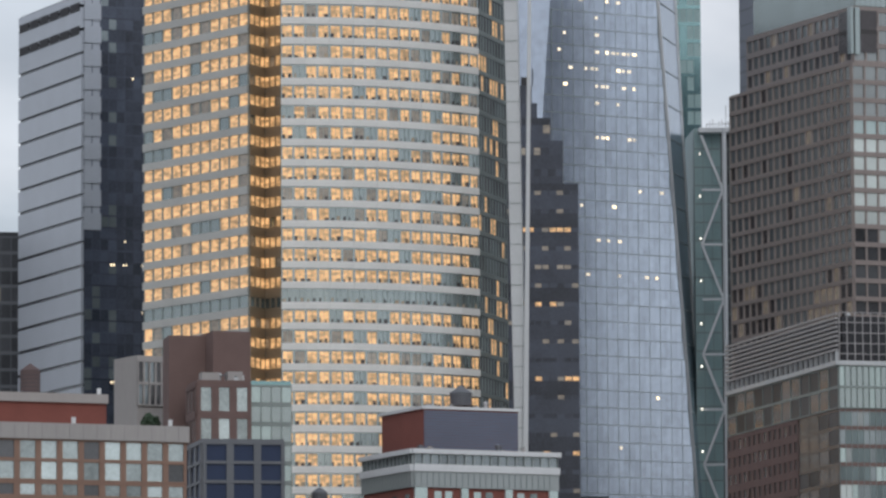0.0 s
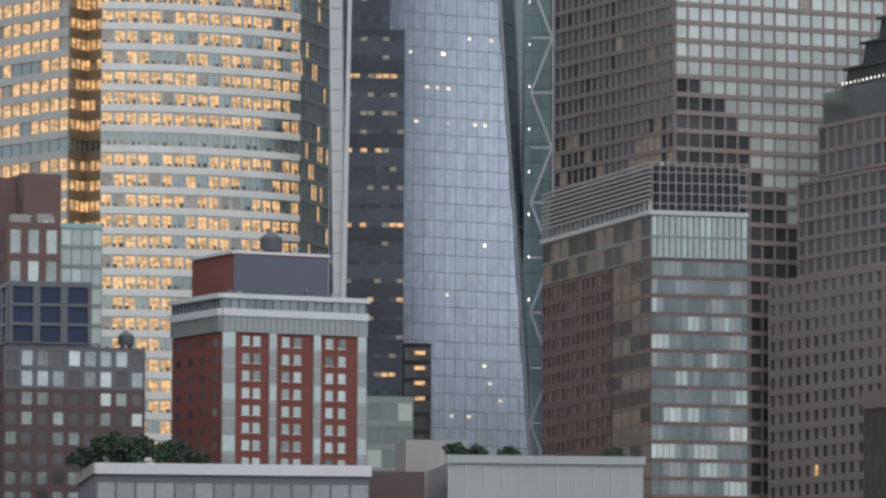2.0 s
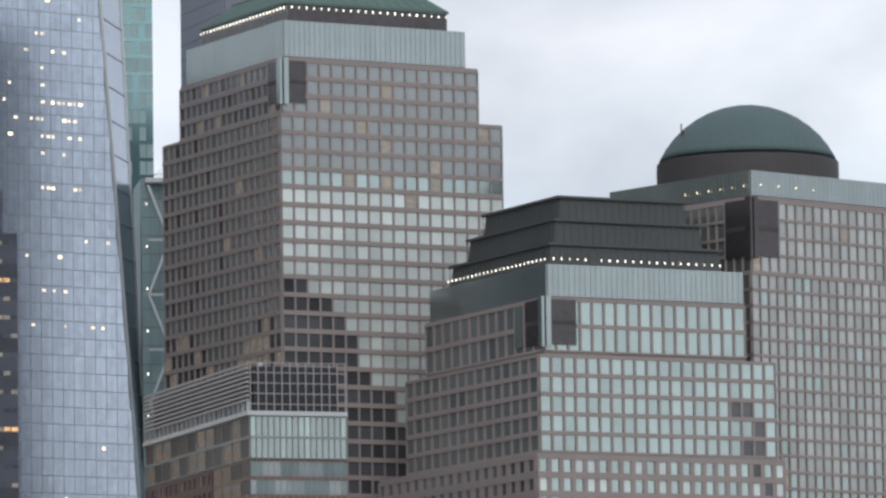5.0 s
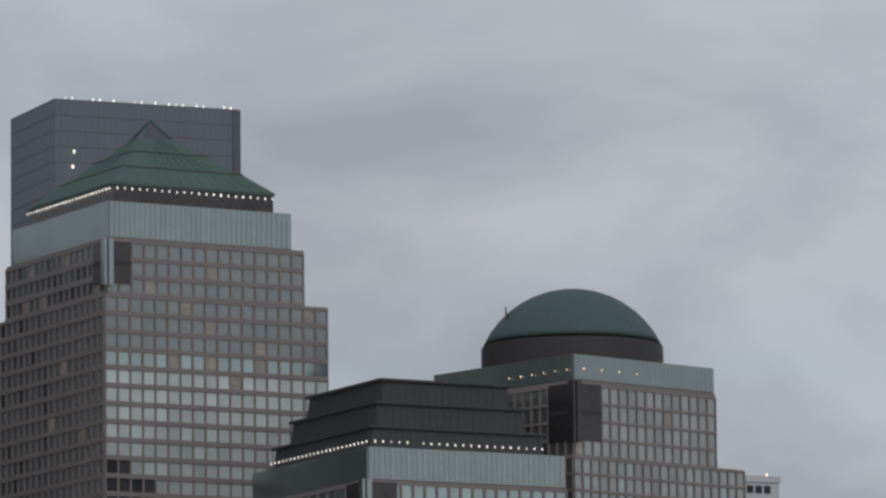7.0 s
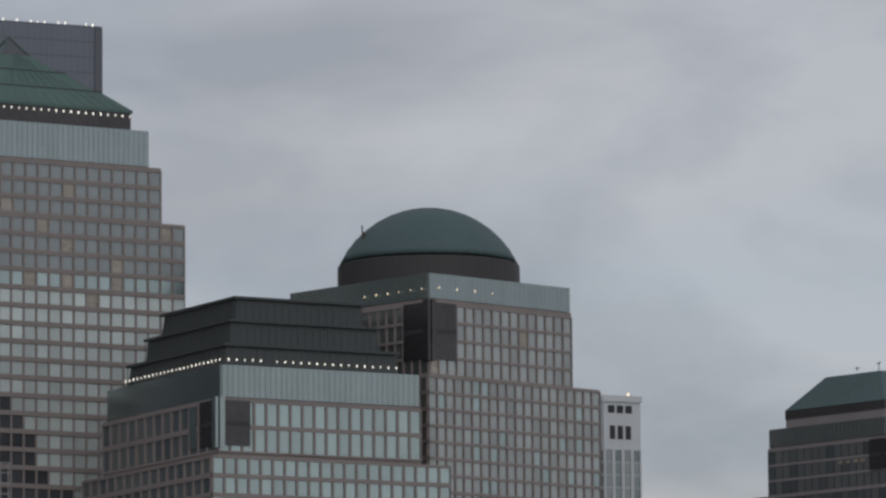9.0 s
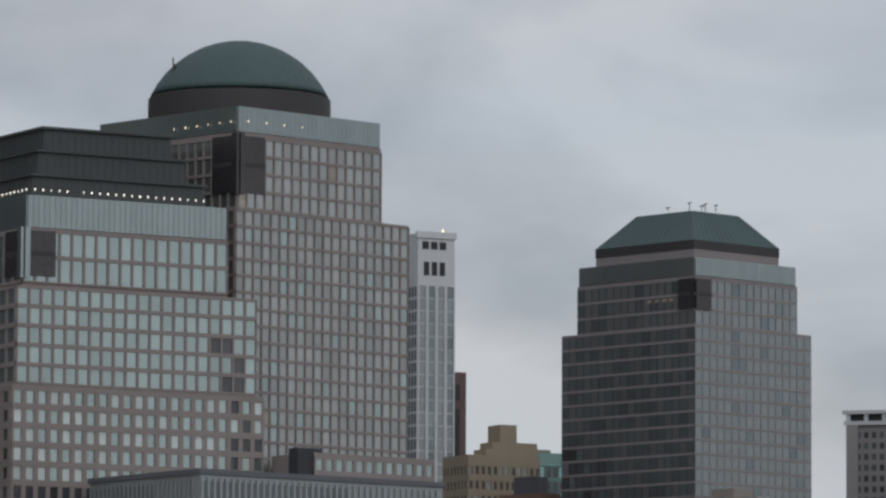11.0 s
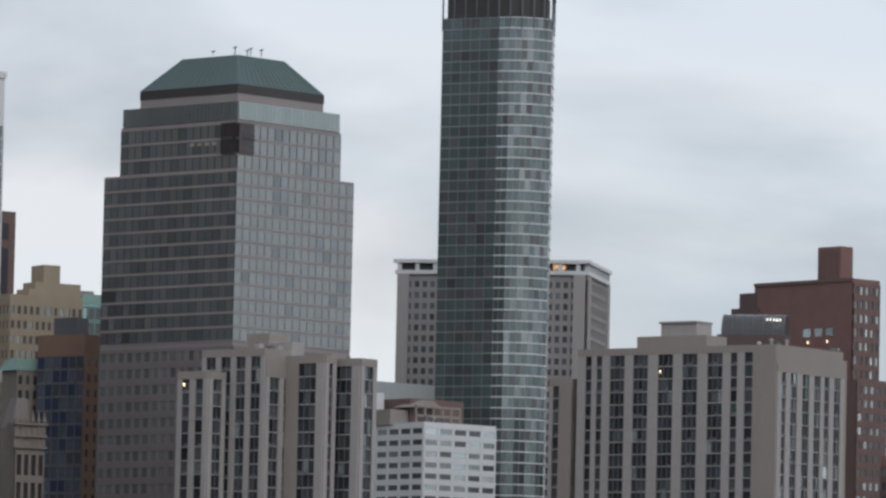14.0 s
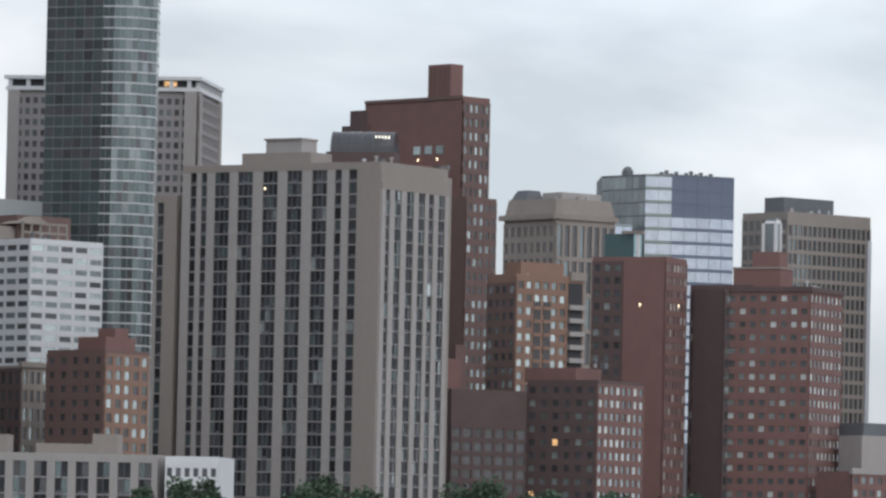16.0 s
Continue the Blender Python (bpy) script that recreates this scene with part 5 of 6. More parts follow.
# ---- right-hand group ----
def grid_tower():
    t, fa, lw, rw = simple("pale_grid_office_tower", "pale stone office tower with deep grid windows and a white cornice", (369.8, 1530, 68, 48.4, 33), 2.5, 133.4, "stone_grey", "office tower", 46,
                           left=dict(z=(60, 132.0), bay=2.0, floor=2.75, pier=0.85, band=1.25, pick=plain("glass_grey", 0.0, 2, "warm_dim", 0.5, "glass_dark"), deep=0.3, solo=(95, 133)),
                           right=dict(z=(60, 132.0), bay=2.3, floor=2.85, pier=0.8, band=1.0, pick=plain("glass_dark"), deep=0.6))
    for ww in (lw, rw):
        fa.into("white").box(*ww[:2], -1.0, ww[2] + 1.0, -1.0, 1.2, 136.0, 136.9)
        fa.into("white").box(*ww[:2], -0.6, ww[2] + 0.6, -1.0, 0.8, 133.2, 134.2)
        for i in range(int(ww[2] / 4.6) + 1):
            fa.pieces.append(("cornice_post", *ww[:2], i * 4.6, i * 4.6 + 1.0, -0.5, 0.8, 134.2, 136.0, "white"))
        fa.into("dark").box(*ww[:2], 0.2, ww[2] - 0.2, -0.9, 0.0, 134.2, 136.0)
        for s in (0.0, ww[2] - 3.0):
            fa.into("concrete_pale").box(*ww[:2], s, s + 3.0, 0.0, 1.0, 60, 133.2)
    o, d, w = lw
    fa.pane(o, d, w - 8.4, w - 5.2, -0.2, 0.3, 134.5, 135.8, "warm", True)
    fa.finish()


grid_tower()


def strip_facade(fa, wall, z0, z1, floor, columns, mat, pier_mat, seed=1, light=0.004):
    """Columns of dark windows (from, to along the wall) between concrete piers that run over the whole height; thin slab edges."""
    o, d, w = wall
    rng = random.Random(seed)
    n = max(1, round((z1 - 1.6 - z0) / floor))
    fh = (z1 - 1.6 - z0) / n
    edges = [0.0] + [s for c in columns for s in c] + [w]
    for k in range(0, len(edges), 2):
        s0, s1 = edges[k], edges[k + 1]
        if s1 - s0 > 0.05:
            wide = s1 - s0 > 3.0
            fa.pieces.append(("blank_strip" if wide else "pier", o, d, s0, s1, -0.3, 0.36, z0, z1 - 1.6, mat if wide else pier_mat))
    for s0, s1 in columns:
        panes = max(1, round((s1 - s0) / 1.55))
        pw = (s1 - s0) / panes
        for j in range(n):
            za = z0 + j * fh
            for i in range(panes):
                a = rng.random()
                pane = "glass_home" if a < 0.04 else "tower_glass" if a < 0.16 else "glass_dark" if a < 0.4 else "glass_black"
                fa.pane(o, d, s0 + i * pw + 0.06, s0 + (i + 1) * pw - 0.06, -0.25, 0.05, za + 0.26, za + fh, pane, za > 60)
            if rng.random() < light and za > 45:
                p = (o[0] + d[0] * (s0 + 0.8) + d[1] * 0.5, o[1] + d[1] * (s0 + 0.8) - d[0] * 0.5, za + 1.7)
                lamp_row(fa.owner, p, p, 1, 0.34, "lamp")
            if j % 2:
                fa.into("grey_clad").box(o, d, s0 + pw * rng.random() * (panes - 0.6), s0 + pw * (0.5 + panes * 0.5), 0.05, 0.16, za + 0.16, za + 0.75)
            fa.into("concrete_pale").box(o, d, s0, s1, -0.2, 0.14, za, za + 0.26)
        for i in range(1, panes):
            fa.pieces.append(("mullion", o, d, s0 + i * pw - 0.06, s0 + i * pw + 0.06, 0, 0.2, z0, z1 - 1.6, "grey_clad"))
    for j in range(n):
        za = z0 + j * fh
        fa.into("stone_grey").box(o, d, 0, w, 0.3, 0.37, za, za + 0.07)
    fa.into(mat).box(o, d, 0, w, 0, 0.38, z1 - 1.6, z1)


def even(w, bay, gap, a=0.4, b=0.4):
    """Window columns evenly spread along a wall w long, gap between them, a and b left blank at its ends."""
    n = max(1, round((w - a - b) / bay))
    p = (w - a - b) / n
    return [(a + i * p + gap / 2, a + (i + 1) * p - gap / 2) for i in range(n)]


def slab_flats():
    # the nearer tower
    t, fa, lw, rw = simple("concrete_apartment_tower", "beige concrete apartment tower with window strips and roof houses", (238.5, 1235, 40, 16.7, 9.6), 2.5, 91.8, "concrete", "apartment tower", 47, limit=300)
    strip_facade(fa, lw, 30, 91.8, 2.77, even(16.7, 3.8, 1.35), "concrete", "concrete_pale", 3)
    strip_facade(fa, rw, 30, 87.6, 2.77, even(9.6, 4.6, 1.4), "concrete", "concrete_pale", 4)
    for sp, z in (((227.4, 1238, 40, 8, 5), 87.0), ((250.0, 1231.5, 40, 11, 3.4), 90.6), ((257.2, 1231, 40, 11, 5), 90.2)):
        fa.into("concrete").prism(rect(*sp), 2.5, z)
        l2, r2 = left_right(*sp)
        strip_facade(fa, l2, 30, z, 2.77, even(sp[3], 4.2, 1.5, *((3.6, 1.2) if z > 88 else (0.4, 0.4))), "concrete", "concrete_pale", 5)
        strip_facade(fa, r2, 30, z, 2.77, even(sp[4], 3.2, 1.4), "concrete", "concrete_pale", 6)
    fa.into("concrete").prism(rect(240.5, 1243, 40, 6, 6), 91, 95.4)
    fa.into("concrete_pale").prism(rect(244.6, 1240, 40, 5, 4.0), 90, 93.6)
    fa.into("concrete").prism(rect(252.8, 1240, 40, 6, 5), 88, 91.6)
    fa.finish()
    # the broad tower
    t, fa, lw, rw = simple("broad_concrete_apartment_tower", "broad beige concrete apartment tower with long window strips", (358.8, 1290, 42, 52.2, 26.0), 2.5, 100.3, "concrete", "apartment tower", 48, limit=300)
    strip_facade(fa, lw, 28, 100.3, 2.77, [(2.1, 3.8), (5.0, 6.6), (8.6, 12.6), (14.8, 18.8), (21.4, 25.4), (27.8, 31.8), (34.4, 38.4), (40.4, 42.2), (44.0, 46.2)], "concrete", "concrete_pale", 7)
    fa.into("concrete").prism(rect(323.0, 1330.4, 42, 6, 4), 2.5, 94.0)
    strip_facade(fa, left_right(323.0, 1330.4, 42, 6, 4)[0], 28, 94.0, 2.77, [(0.8, 2.6)], "concrete", "concrete_pale", 11)
    strip_facade(fa, rw, 28, 96.0, 2.77, [(1.6, 3.2), (5.0, 7.6), (9.6, 12.4), (14.2, 16.8), (18.2, 20.2), (22.0, 24.6)], "concrete", "concrete_pale", 8, 0.0)
    fa.into("concrete").prism(rect(376.5, 1307, 42, 14, 4.2), 2.5, 98.6)
    fa.into("concrete").prism(rect(347.0, 1306, 42, 18.2, 8.0), 100, 102.9)
    fa.into("concrete_pale").prism(rect(345.6, 1309, 42, 9.4, 5.8), 102.9, 105.7)
    fa.into("concrete").prism(rect(345.4, 1308.6, 42, 9.9, 6.4), 105.7, 106.1)
    fa.finish()
    t, fa, lw, rw = simple("low_concrete_flats", "low concrete flats with dark window strips", (292.6, 1200, 66, 60, 20), 2.5, 34.2, "concrete_pale", "apartment house", 49)
    strip_facade(fa, lw, 3, 34.2, 3.4, even(60, 4.3, 1.6), "concrete_pale", "concrete_pale", 9, 0.02)
    fa.into("concrete").prism(rect(285.5, 1206, 66, 5, 5), 34, 38.2)
    fa.into("concrete").prism(rect(281.5, 1208, 66, 12, 5), 34, 36.2)
    fa.into("concrete").prism(rect(265, 1214, 66, 6, 5), 34, 37.8)
    fa.finish()
    t, fa, lw, rw = simple("pale_low_flats", "pale plastered low flats with small square windows", (303.4, 1194, 66, 10.6, 16), 2.5, 34.0, "white", "apartment house", 50,
                           left=dict(z=(3, 33), bay=1.85, floor=4.4, pier=0.75, band=2.6, pick=plain("glass_dark"), deep=0.25, solo=(5, 35)))
    fa.finish()


slab_flats()


def right_group():
    # white office block with ribbon windows
    t, fa, lw, rw = simple("white_ribbon_window_block", "white office block with dark ribbon windows and a terraced top", (303.6, 1400, 28, 26.0, 21.5), 2.5, 87.4, "white", "office block", 52,
                           left=dict(z=(40, 86.6), bay=4.2, floor=2.62, pier=0.9, band=1.35, pick=plain("glass_grey", dark=0.55), deep=0.2, solo=(55, 88)),
                           right=dict(z=(40, 86.6), bay=4.2, floor=2.62, pier=0.9, band=1.35, pick=plain("glass_home", 0.015, 2, "warm", 0.35), deep=0.2, solo=(55, 88)))
    fa.into("brick_brown").prism(rect(302.6, 1412, 28, 12, 16), 87, 93.4)
    fa.into("white").prism(rect(292.4, 1416, 28, 8, 6), 87, 94.8)
    fa.into("concrete").prism(rect(297.5, 1410, 28, 6, 7), 87, 90.6)
    o, d, w = left_right(302.4, 1405.5, 28, 8, 13)[1]
    for i in range(6):
        fa.into("concrete").box(o, d, i * 2.6, i * 2.6 + 0.4, 0, 0.5, 87.4, 91.4)
    for z in (88.9, 91.0):
        fa.into("concrete").box(o, d, 0, 13.4, 0, 0.5, z, z + 0.45)
    fa.into("stone").prism(rect(302.5, 1409, 28, 7, 9), 91.3, 93.0, rect(305.5, 1411, 28, 3, 3))
    fa.into("zinc").prism(rect(291.0, 1426, 28, 12, 26), 93, 98.2)
    fa.finish()
    # brick tower with setbacks
    t, fa, lw, rw = simple("stepped_red_brick_tower", "old red-brown brick tower with setbacks and a square turret", (421.0, 1460, 30, 34.5, 9.1), 2.5, 129.2, "brick", "tower", 53,
                           right=dict(z=(60, 128), bay=1.9, floor=3.4, pier=0.9, band=1.5, pick=plain("glass_home", dark=0.4), deep=0.25, solo=(80, 130), material="brick_brown"))
    o, d, w = lw
    fa.into("brick").prism(rect(419.0, 1465, 30, 7.9, 4.2), 129, 137.4)
    for k in range(5):
        fa.into("brick_brown").box(*left_right(419.0, 1465, 30, 7.9, 4.2)[0][:2], 0.8 + k * 1.6, 1.2 + k * 1.6, 0, 0.2, 129.5, 136.6)
    for (x, y, a, b, z) in ((404.0, 1489, 6, 5, 127.1), (402.9, 1487, 8, 5, 123.2)):
        fa.into("brick_dark").prism(rect(x, y, 30, a, b), 2.5, z)
    fa.into("brick_brown").prism(rect(421.2, 1456, 30, 8, 10.4), 2.5, 104.4)
    fa.into("brick").prism(rect(411, 1465.5, 30, 20, 6), 2.5, 112.4)
    fa.into("brick_brown").box(o, d, 0, w, 0, 0.3, 128.6, 129.4)
    l2, r2 = left_right(421.2, 1456, 30, 8, 10.4)
    fa.grid(r2, 50, 103.6, 1.9, 3.4, 0.9, 1.6, plain("glass_home", dark=0.5), "brick_brown", deep=0.2)
    for i in range(3):
        fa.pane(o, d, 17.5 + i * 4.0, 20.0 + i * 4.0, 0, 0.15, 115.4, 117.4, "glass_home", True)
    for i in range(10):
        fa.pane(o, d, 14 + i * 1.7, 15 + i * 1.7, 0, 0.15, 111.2, 112.4, "glass_home", True)
    fa.finish()
    lamp_row(t, (o[0] + d[0] * 18 - 0.6, o[1] + d[1] * 18 - 0.6, 114), (o[0] + d[0] * 28 - 0.6, o[1] + d[1] * 28 - 0.6, 114), 3, 0.35, "lamp", (1,))
    b = thing("barrel_roof_pavilion", "dark barrel roofed rooftop pavilion with green lamps", "roof pavilion", 390, 1440)
    m = Mesh()
    p0, p1 = Vector((385.0, 1444, 0)), Vector((398.8, 1438, 0))
    dd = (p1 - p0).normalized()
    nn = Vector((dd.y, -dd.x, 0))
    ring = [(-4.2 * math.cos(radians(g)), 112.8 + 5.2 * math.sin(radians(g))) for g in range(0, 181, 15)]
    k = len(m.v)
    for p in (p0, p1):
        for q, z in ring:
            m.v.append((p.x + nn.x * q, p.y + nn.y * q, z))
    c = len(ring)
    m.f += [(i, i + 1, c + i + 1, c + i) for i in range(c - 1)] + [tuple(range(c)), tuple(range(2 * c - 1, c - 1, -1)), (0, c, 2 * c - 1, c - 1)]
    part("barrel_roof", m, "glass_dark", b)
    for i in range(7):
        m = Mesh()
        p = p0.lerp(p1, i / 6)
        for (q0, z0), (q1, z1) in zip(ring, ring[1:]):
            m.bar((p.x + nn.x * q0, p.y + nn.y * q0, z0), (p.x + nn.x * q1, p.y + nn.y * q1, z1), 0.12)
        part("roof_rib", m, "grey_clad", b)
    m = Mesh()
    m.box((p0.x, p0.y), (dd.x, dd.y), -1, 15.5, -4.4, 4.6, 2.5, 112.9)
    part("wall", m, "brick_dark", b)
    lamp_row(b, tuple(p1 + nn * 4.5 + Vector((-4.5, 0, 116.4))), tuple(p1 + nn * 4.5 + Vector((-0.5, 0, 116.4))), 5, 0.3, "lampw")
    # old limestone block with a mansard
    t, fa, lw, rw = simple("old_limestone_building", "weathered limestone building with a mansard roof", (483.7, 1600, 25, 21.2, 21.0), 2.5, 109.0, "stone", "office building", 54,
                           right=dict(z=(60, 108), bay=2.6, floor=9.0, pier=1.0, band=1.2, pick=plain("glass_dark", dark=0.3, dark_mat="glass_grey"), deep=0.4),
                           left=dict(z=(60, 108), bay=2.6, floor=4.2, pier=1.3, band=1.6, pick=plain("glass_dark"), deep=0.3))
    fa.into("stone").prism(rect(482.9, 1598.8, 25, 23, 23), 109.0, 110.4)
    fa.into("stone").prism(rect(483.7, 1600, 25, 21, 21), 110.4, 114.6, rect(484.0, 1600.8, 25, 19.6, 19.6))
    fa.into("concrete_pale").prism(rect(487, 1606, 25, 8, 14), 114.4, 116.6)
    fa.into("grey_clad").prism(rect(479, 1612, 25, 7, 6), 114.4, 117.2, rect(479.6, 1613, 25, 4.5, 4))
    fa.finish()
    # blue curved office tower
    t = thing("curved_blue_glass_tower", "blue-grey glass tower with a gently curved front", "office tower", 512, 1620)
    fa = Facade(t, 55, 150)
    ctr, R = (522.0, 1690), 70.0
    arc = [(ctr[0] + R * math.sin(radians(g)), ctr[1] - R * math.cos(radians(g))) for g in range(-8, 15, 3)]
    arc = [(x + 2.4, y) for x, y in arc]
    le = (506.6, 1636.0)
    outline = [le] + arc + [(537.5, 1660), (512, 1660)]
    fa.into("grey_clad").prism(outline, 2.5, 123.4)

    def wall(a, b):
        d = Vector((b[0] - a[0], b[1] - a[1]))
        return a, tuple(d.normalized()), d.length
    fa.grid(wall(le, arc[0]), 50, 123, 2.4, 3.7, 0.15, 0.4, plain("glass_grey"), "grey_clad", deep=0.1)
    for k in range(len(arc) - 1):
        fa.grid(wall(arc[k], arc[k + 1]), 50, 123.2, 3.7, 3.75, 0.08, 0.9, lambda i, j, x, z, k=k: "slate" if 114 < z < 121.5 and k > 1 else "glass_blue", "slate" if k > 1 else "mullion", deep=0.15, solo=(80, 124))
    fa.finish()
    m = Mesh()
    for i in range(12):
        m.box((519 + i * 1.4, 1626), (1, 0), 0, 0.9, -1, 0, 123.2, 124.0 + (i * 7 % 5) * 0.25)
    m.lathe(512.2, 1630, [(1.6, 123.4), (1.6, 124.6), (0.9, 125.6), (0.05, 126)], 14)
    part("roof_plant", m, "grey_clad", t)
    s, fa, lw, rw = simple("small_glass_annex", "small blue glass annex between stone and glass towers", (503.5, 1612, 20, 10, 6), 2.5, 109, "glass_grey", "building", 56,
                           right=dict(z=(80, 108.6), bay=3, floor=3.6, pier=0.1, band=0.5, pick=plain("glass_blue"), deep=0.15, material="mullion", solo=(80, 110)))
    fa.finish()
    # brown office tower and its neighbours
    t, fa, lw, rw = simple("brown_ribbed_office_tower", "brownish grey ribbed office tower with a grey plant house", (564.6, 1650, 25, 18.5, 31.8), 2.5, 116.6, "concrete", "office tower", 57,
                           right=dict(z=(50, 113.4), bay=1.9, floor=4.0, pier=0.55, band=1.1, pick=plain("glass_grey", dark=0.3), deep=0.3, solo=(70, 117)),
                           left=dict(z=(50, 115), bay=2.6, floor=4.0, pier=0.7, band=1.2, pick=plain("glass_dark"), deep=0.2))
    fa.into("grey_clad").prism(rect(565.4, 1656, 25, 8, 19), 116, 121.0)
    fa.into("glass_pale").box(*rw[:2], 30.6, 31.9, 0, 0.5, 50, 110)
    fa.finish()
    t, fa, lw, rw = simple("dark_brown_office_slab", "dark brown office slab at the skyline's end", (603.6, 1640, 20, 14, 40), 2.5, 121, "brick_dark", "office tower", 58,
                           right=dict(z=(50, 119), bay=2.6, floor=3.6, pier=0.8, band=1.3, pick=plain("glass_grey", dark=0.4), deep=0.3),
                           left=dict(z=(50, 119), bay=2.6, floor=3.6, pier=0.8, band=1.3, pick=plain("glass_dark"), deep=0.3))
    fa.finish()
    # tan brick flats with balconies
    t, fa, lw, rw = simple("orange_brick_flats", "orange and tan brick flats with recessed balconies", (410.9, 1370, 20, 11.3, 18.8), 2.5, 81.6, "brick_orange", "apartment house", 59,
                           right=dict(z=(30, 80.6), bay=2.35, floor=3.05, pier=0.9, band=1.4, pick=plain("glass_home", 0.005, 3, "warm", 0.25), deep=0.3, solo=(45, 82)),
                           left=dict(z=(30, 79.6), bay=2.7, floor=3.05, pier=1.3, band=1.5, pick=plain("glass_dark", dark=0.3, dark_mat="glass_home"), deep=0.25, material="brick_brown"))
    fa.into("brick_orange").prism(rect(413.0, 1374, 20, 6, 12), 81, 84.6)
    fa.into("stone").box(*rw[:2], 15.0, 19.4, -0.5, 0.8, 80.6, 82.6)
    # the recesses are brown sheets on the wall, their shade put into colour
    for s0 in (4.8, 7.6):
        fa.into("slot").box(*rw[:2], s0, s0 + 2.0, 0.0, 0.36, 40, 75.4)
        for j in range(12):
            fa.into("brick_orange").box(*rw[:2], s0, s0 + 2.0, 0.0, 0.5, 40 + j * 3.05, 40.8 + j * 3.05)
    o, d, w = rw
    # dark sheet for the shade behind the balconies
    fa.into("dark").box(o, d, 14.6, 18.4, 0, 0.42, 46, 80)
    for j in range(9):
        m = Mesh()
        m.box(o, d, 14.4, 18.7, 0.3, 1.4, 49.5 + j * 3.05, 50.6 + j * 3.05)
        part("balcony", m, "concrete_pale", t)
    fa.finish()
    # dark red tower
    t, fa, lw, rw = simple("dark_red_brick_tower", "dark red brick apartment tower with a glazed green roof room", (455.4, 1400, 50, 18.9, 12.4), 2.5, 88.4, "brick", "apartment tower", 60,
                           right=dict(z=(20, 87.4), bay=2.2, floor=3.05, pier=1.0, band=1.4, pick=plain("glass_home", 0.3, 2, "blind", 0.3, "glass_grey"), deep=0.25, solo=(45, 90)))
    fa.grid((lw[0], lw[1], 8.0), 20, 87.4, 2.6, 3.05, 1.2, 1.5, plain("glass_home", dark=0.5), "brick_dark", deep=0.25, solo=(45, 90))
    fa.into("glass_teal").prism(rect(449.8, 1408, 50, 7.5, 4.5), 88, 94.0)
    fa.into("white").prism(rect(450.3, 1405.6, 50, 0.7, 0.8), 88, 94.4)
    fa.into("stone").prism(rect(450.6, 1405, 50, 5, 2), 93.9, 94.6)
    fa.finish()
    lamp_row(t, (448, 1404, 77), (462, 1403, 77), 3, 0.4, "lamp")
    # broad red flats with stacked top
    t, fa, lw, rw = simple("broad_red_brick_flats", "broad red brick flats with stepped roof storeys", (487.9, 1390, 50, 23.5, 20.2), 2.5, 81.6, "brick", "apartment tower", 61, limit=240,
                           left=dict(z=(10, 80.8), bay=2.6, floor=3.05, pier=1.15, band=1.75, pick=plain("glass_home", 0.14, 5, "blind", 0.4, "glass_grey"), deep=0.25, solo=(35, 82)),
                           right=dict(z=(10, 80.8), bay=2.6, floor=3.05, pier=1.0, band=1.4, pick=plain("glass_home", 0.2, 5, "blind", 0.35, "glass_grey"), deep=0.25, solo=(35, 82)))
    fa.into("brick_dark").prism(rect(477.5, 1402, 50, 16, 12), 2.5, 82.6)
    fa.grid(left_right(477.5, 1402, 50, 16, 12)[0], 10, 81.0, 2.0, 3.05, 0.8, 1.4, plain("glass_dark", 0.12, 6, "blind", 0.4, "glass_home"), "brick_dark", deep=0.2)
    fa.into("brick_dark").box(*lw[:2], -0.2, lw[2] + 0.3, 0.0, 0.6, 80.8, 82.0)
    fa.into("brick_dark").box(*rw[:2], -0.3, rw[2] + 0.2, 0.0, 0.6, 80.8, 82.0)
    fa.into("brick").prism(rect(483.0, 1398, 50, 12, 7.8), 81, 86.4)
    fa.into("concrete").prism(rect(483.0, 1397.7, 50, 12.3, 8.1), 86.4, 86.8)
    fa.into("brick").prism(rect(483.6, 1401, 50, 6.9, 5.3), 86, 90.6)
    fa.into("glass_grey").prism(rect(483.4, 1403.4, 50, 2.6, 2.2), 90.6, 98.6)
    for dx, dy in ((0.1, -0.3), (-2.3, 1.6), (1.7, 1.4)):
        fa.into("white").prism(rect(483.4 + dx, 1403.4 + dy, 50, 0.7, 0.7), 90.6, 97.4)
    fa.into("white").prism(rect(483.5, 1403.0, 50, 3.3, 2.9), 97.4, 98.2, rect(483.5, 1403.4, 50, 2.6, 2.2))
    fa.finish()
    t, fa, lw, rw = simple("dark_brick_flats", "dark brown brick flats with stacked loggias", (470.5, 1402, 30, 10, 13), 2.5, 81.4, "brick_dark", "apartment house", 62,
                           right=dict(z=(10, 80.6), bay=2.6, floor=3.05, pier=0.8, band=1.2, pick=plain("glass_dark", dark=0.3, dark_mat="glass_home"), deep=0.3, solo=(35, 82)))
    fa.finish()
    t, fa, lw, rw = simple("red_brick_corner_flats", "red brick corner flats with pale glazed top bays", (419.3, 1330, 40, 18.9, 18.5), 2.5, 56.4, "brick_dark", "apartment house", 63,
                           right=dict(z=(3, 55.6), bay=2.3, floor=3.0, pier=0.9, band=1.3, pick=plain("glass_home", 0.25, 7, "blind", 0.3, "glass_grey"), deep=0.25, solo=(20, 57), material="brick"),
                           left=dict(z=(3, 55.6), bay=3.0, floor=3.0, pier=1.6, band=1.5, pick=plain("glass_dark", 0.012, 5, "warm", 0.45, "glass_home"), deep=0.25, solo=(20, 57)))
    fa.into("brick").prism(rect(416, 1336, 40, 14, 10), 56, 59.2)
    fa.finish()
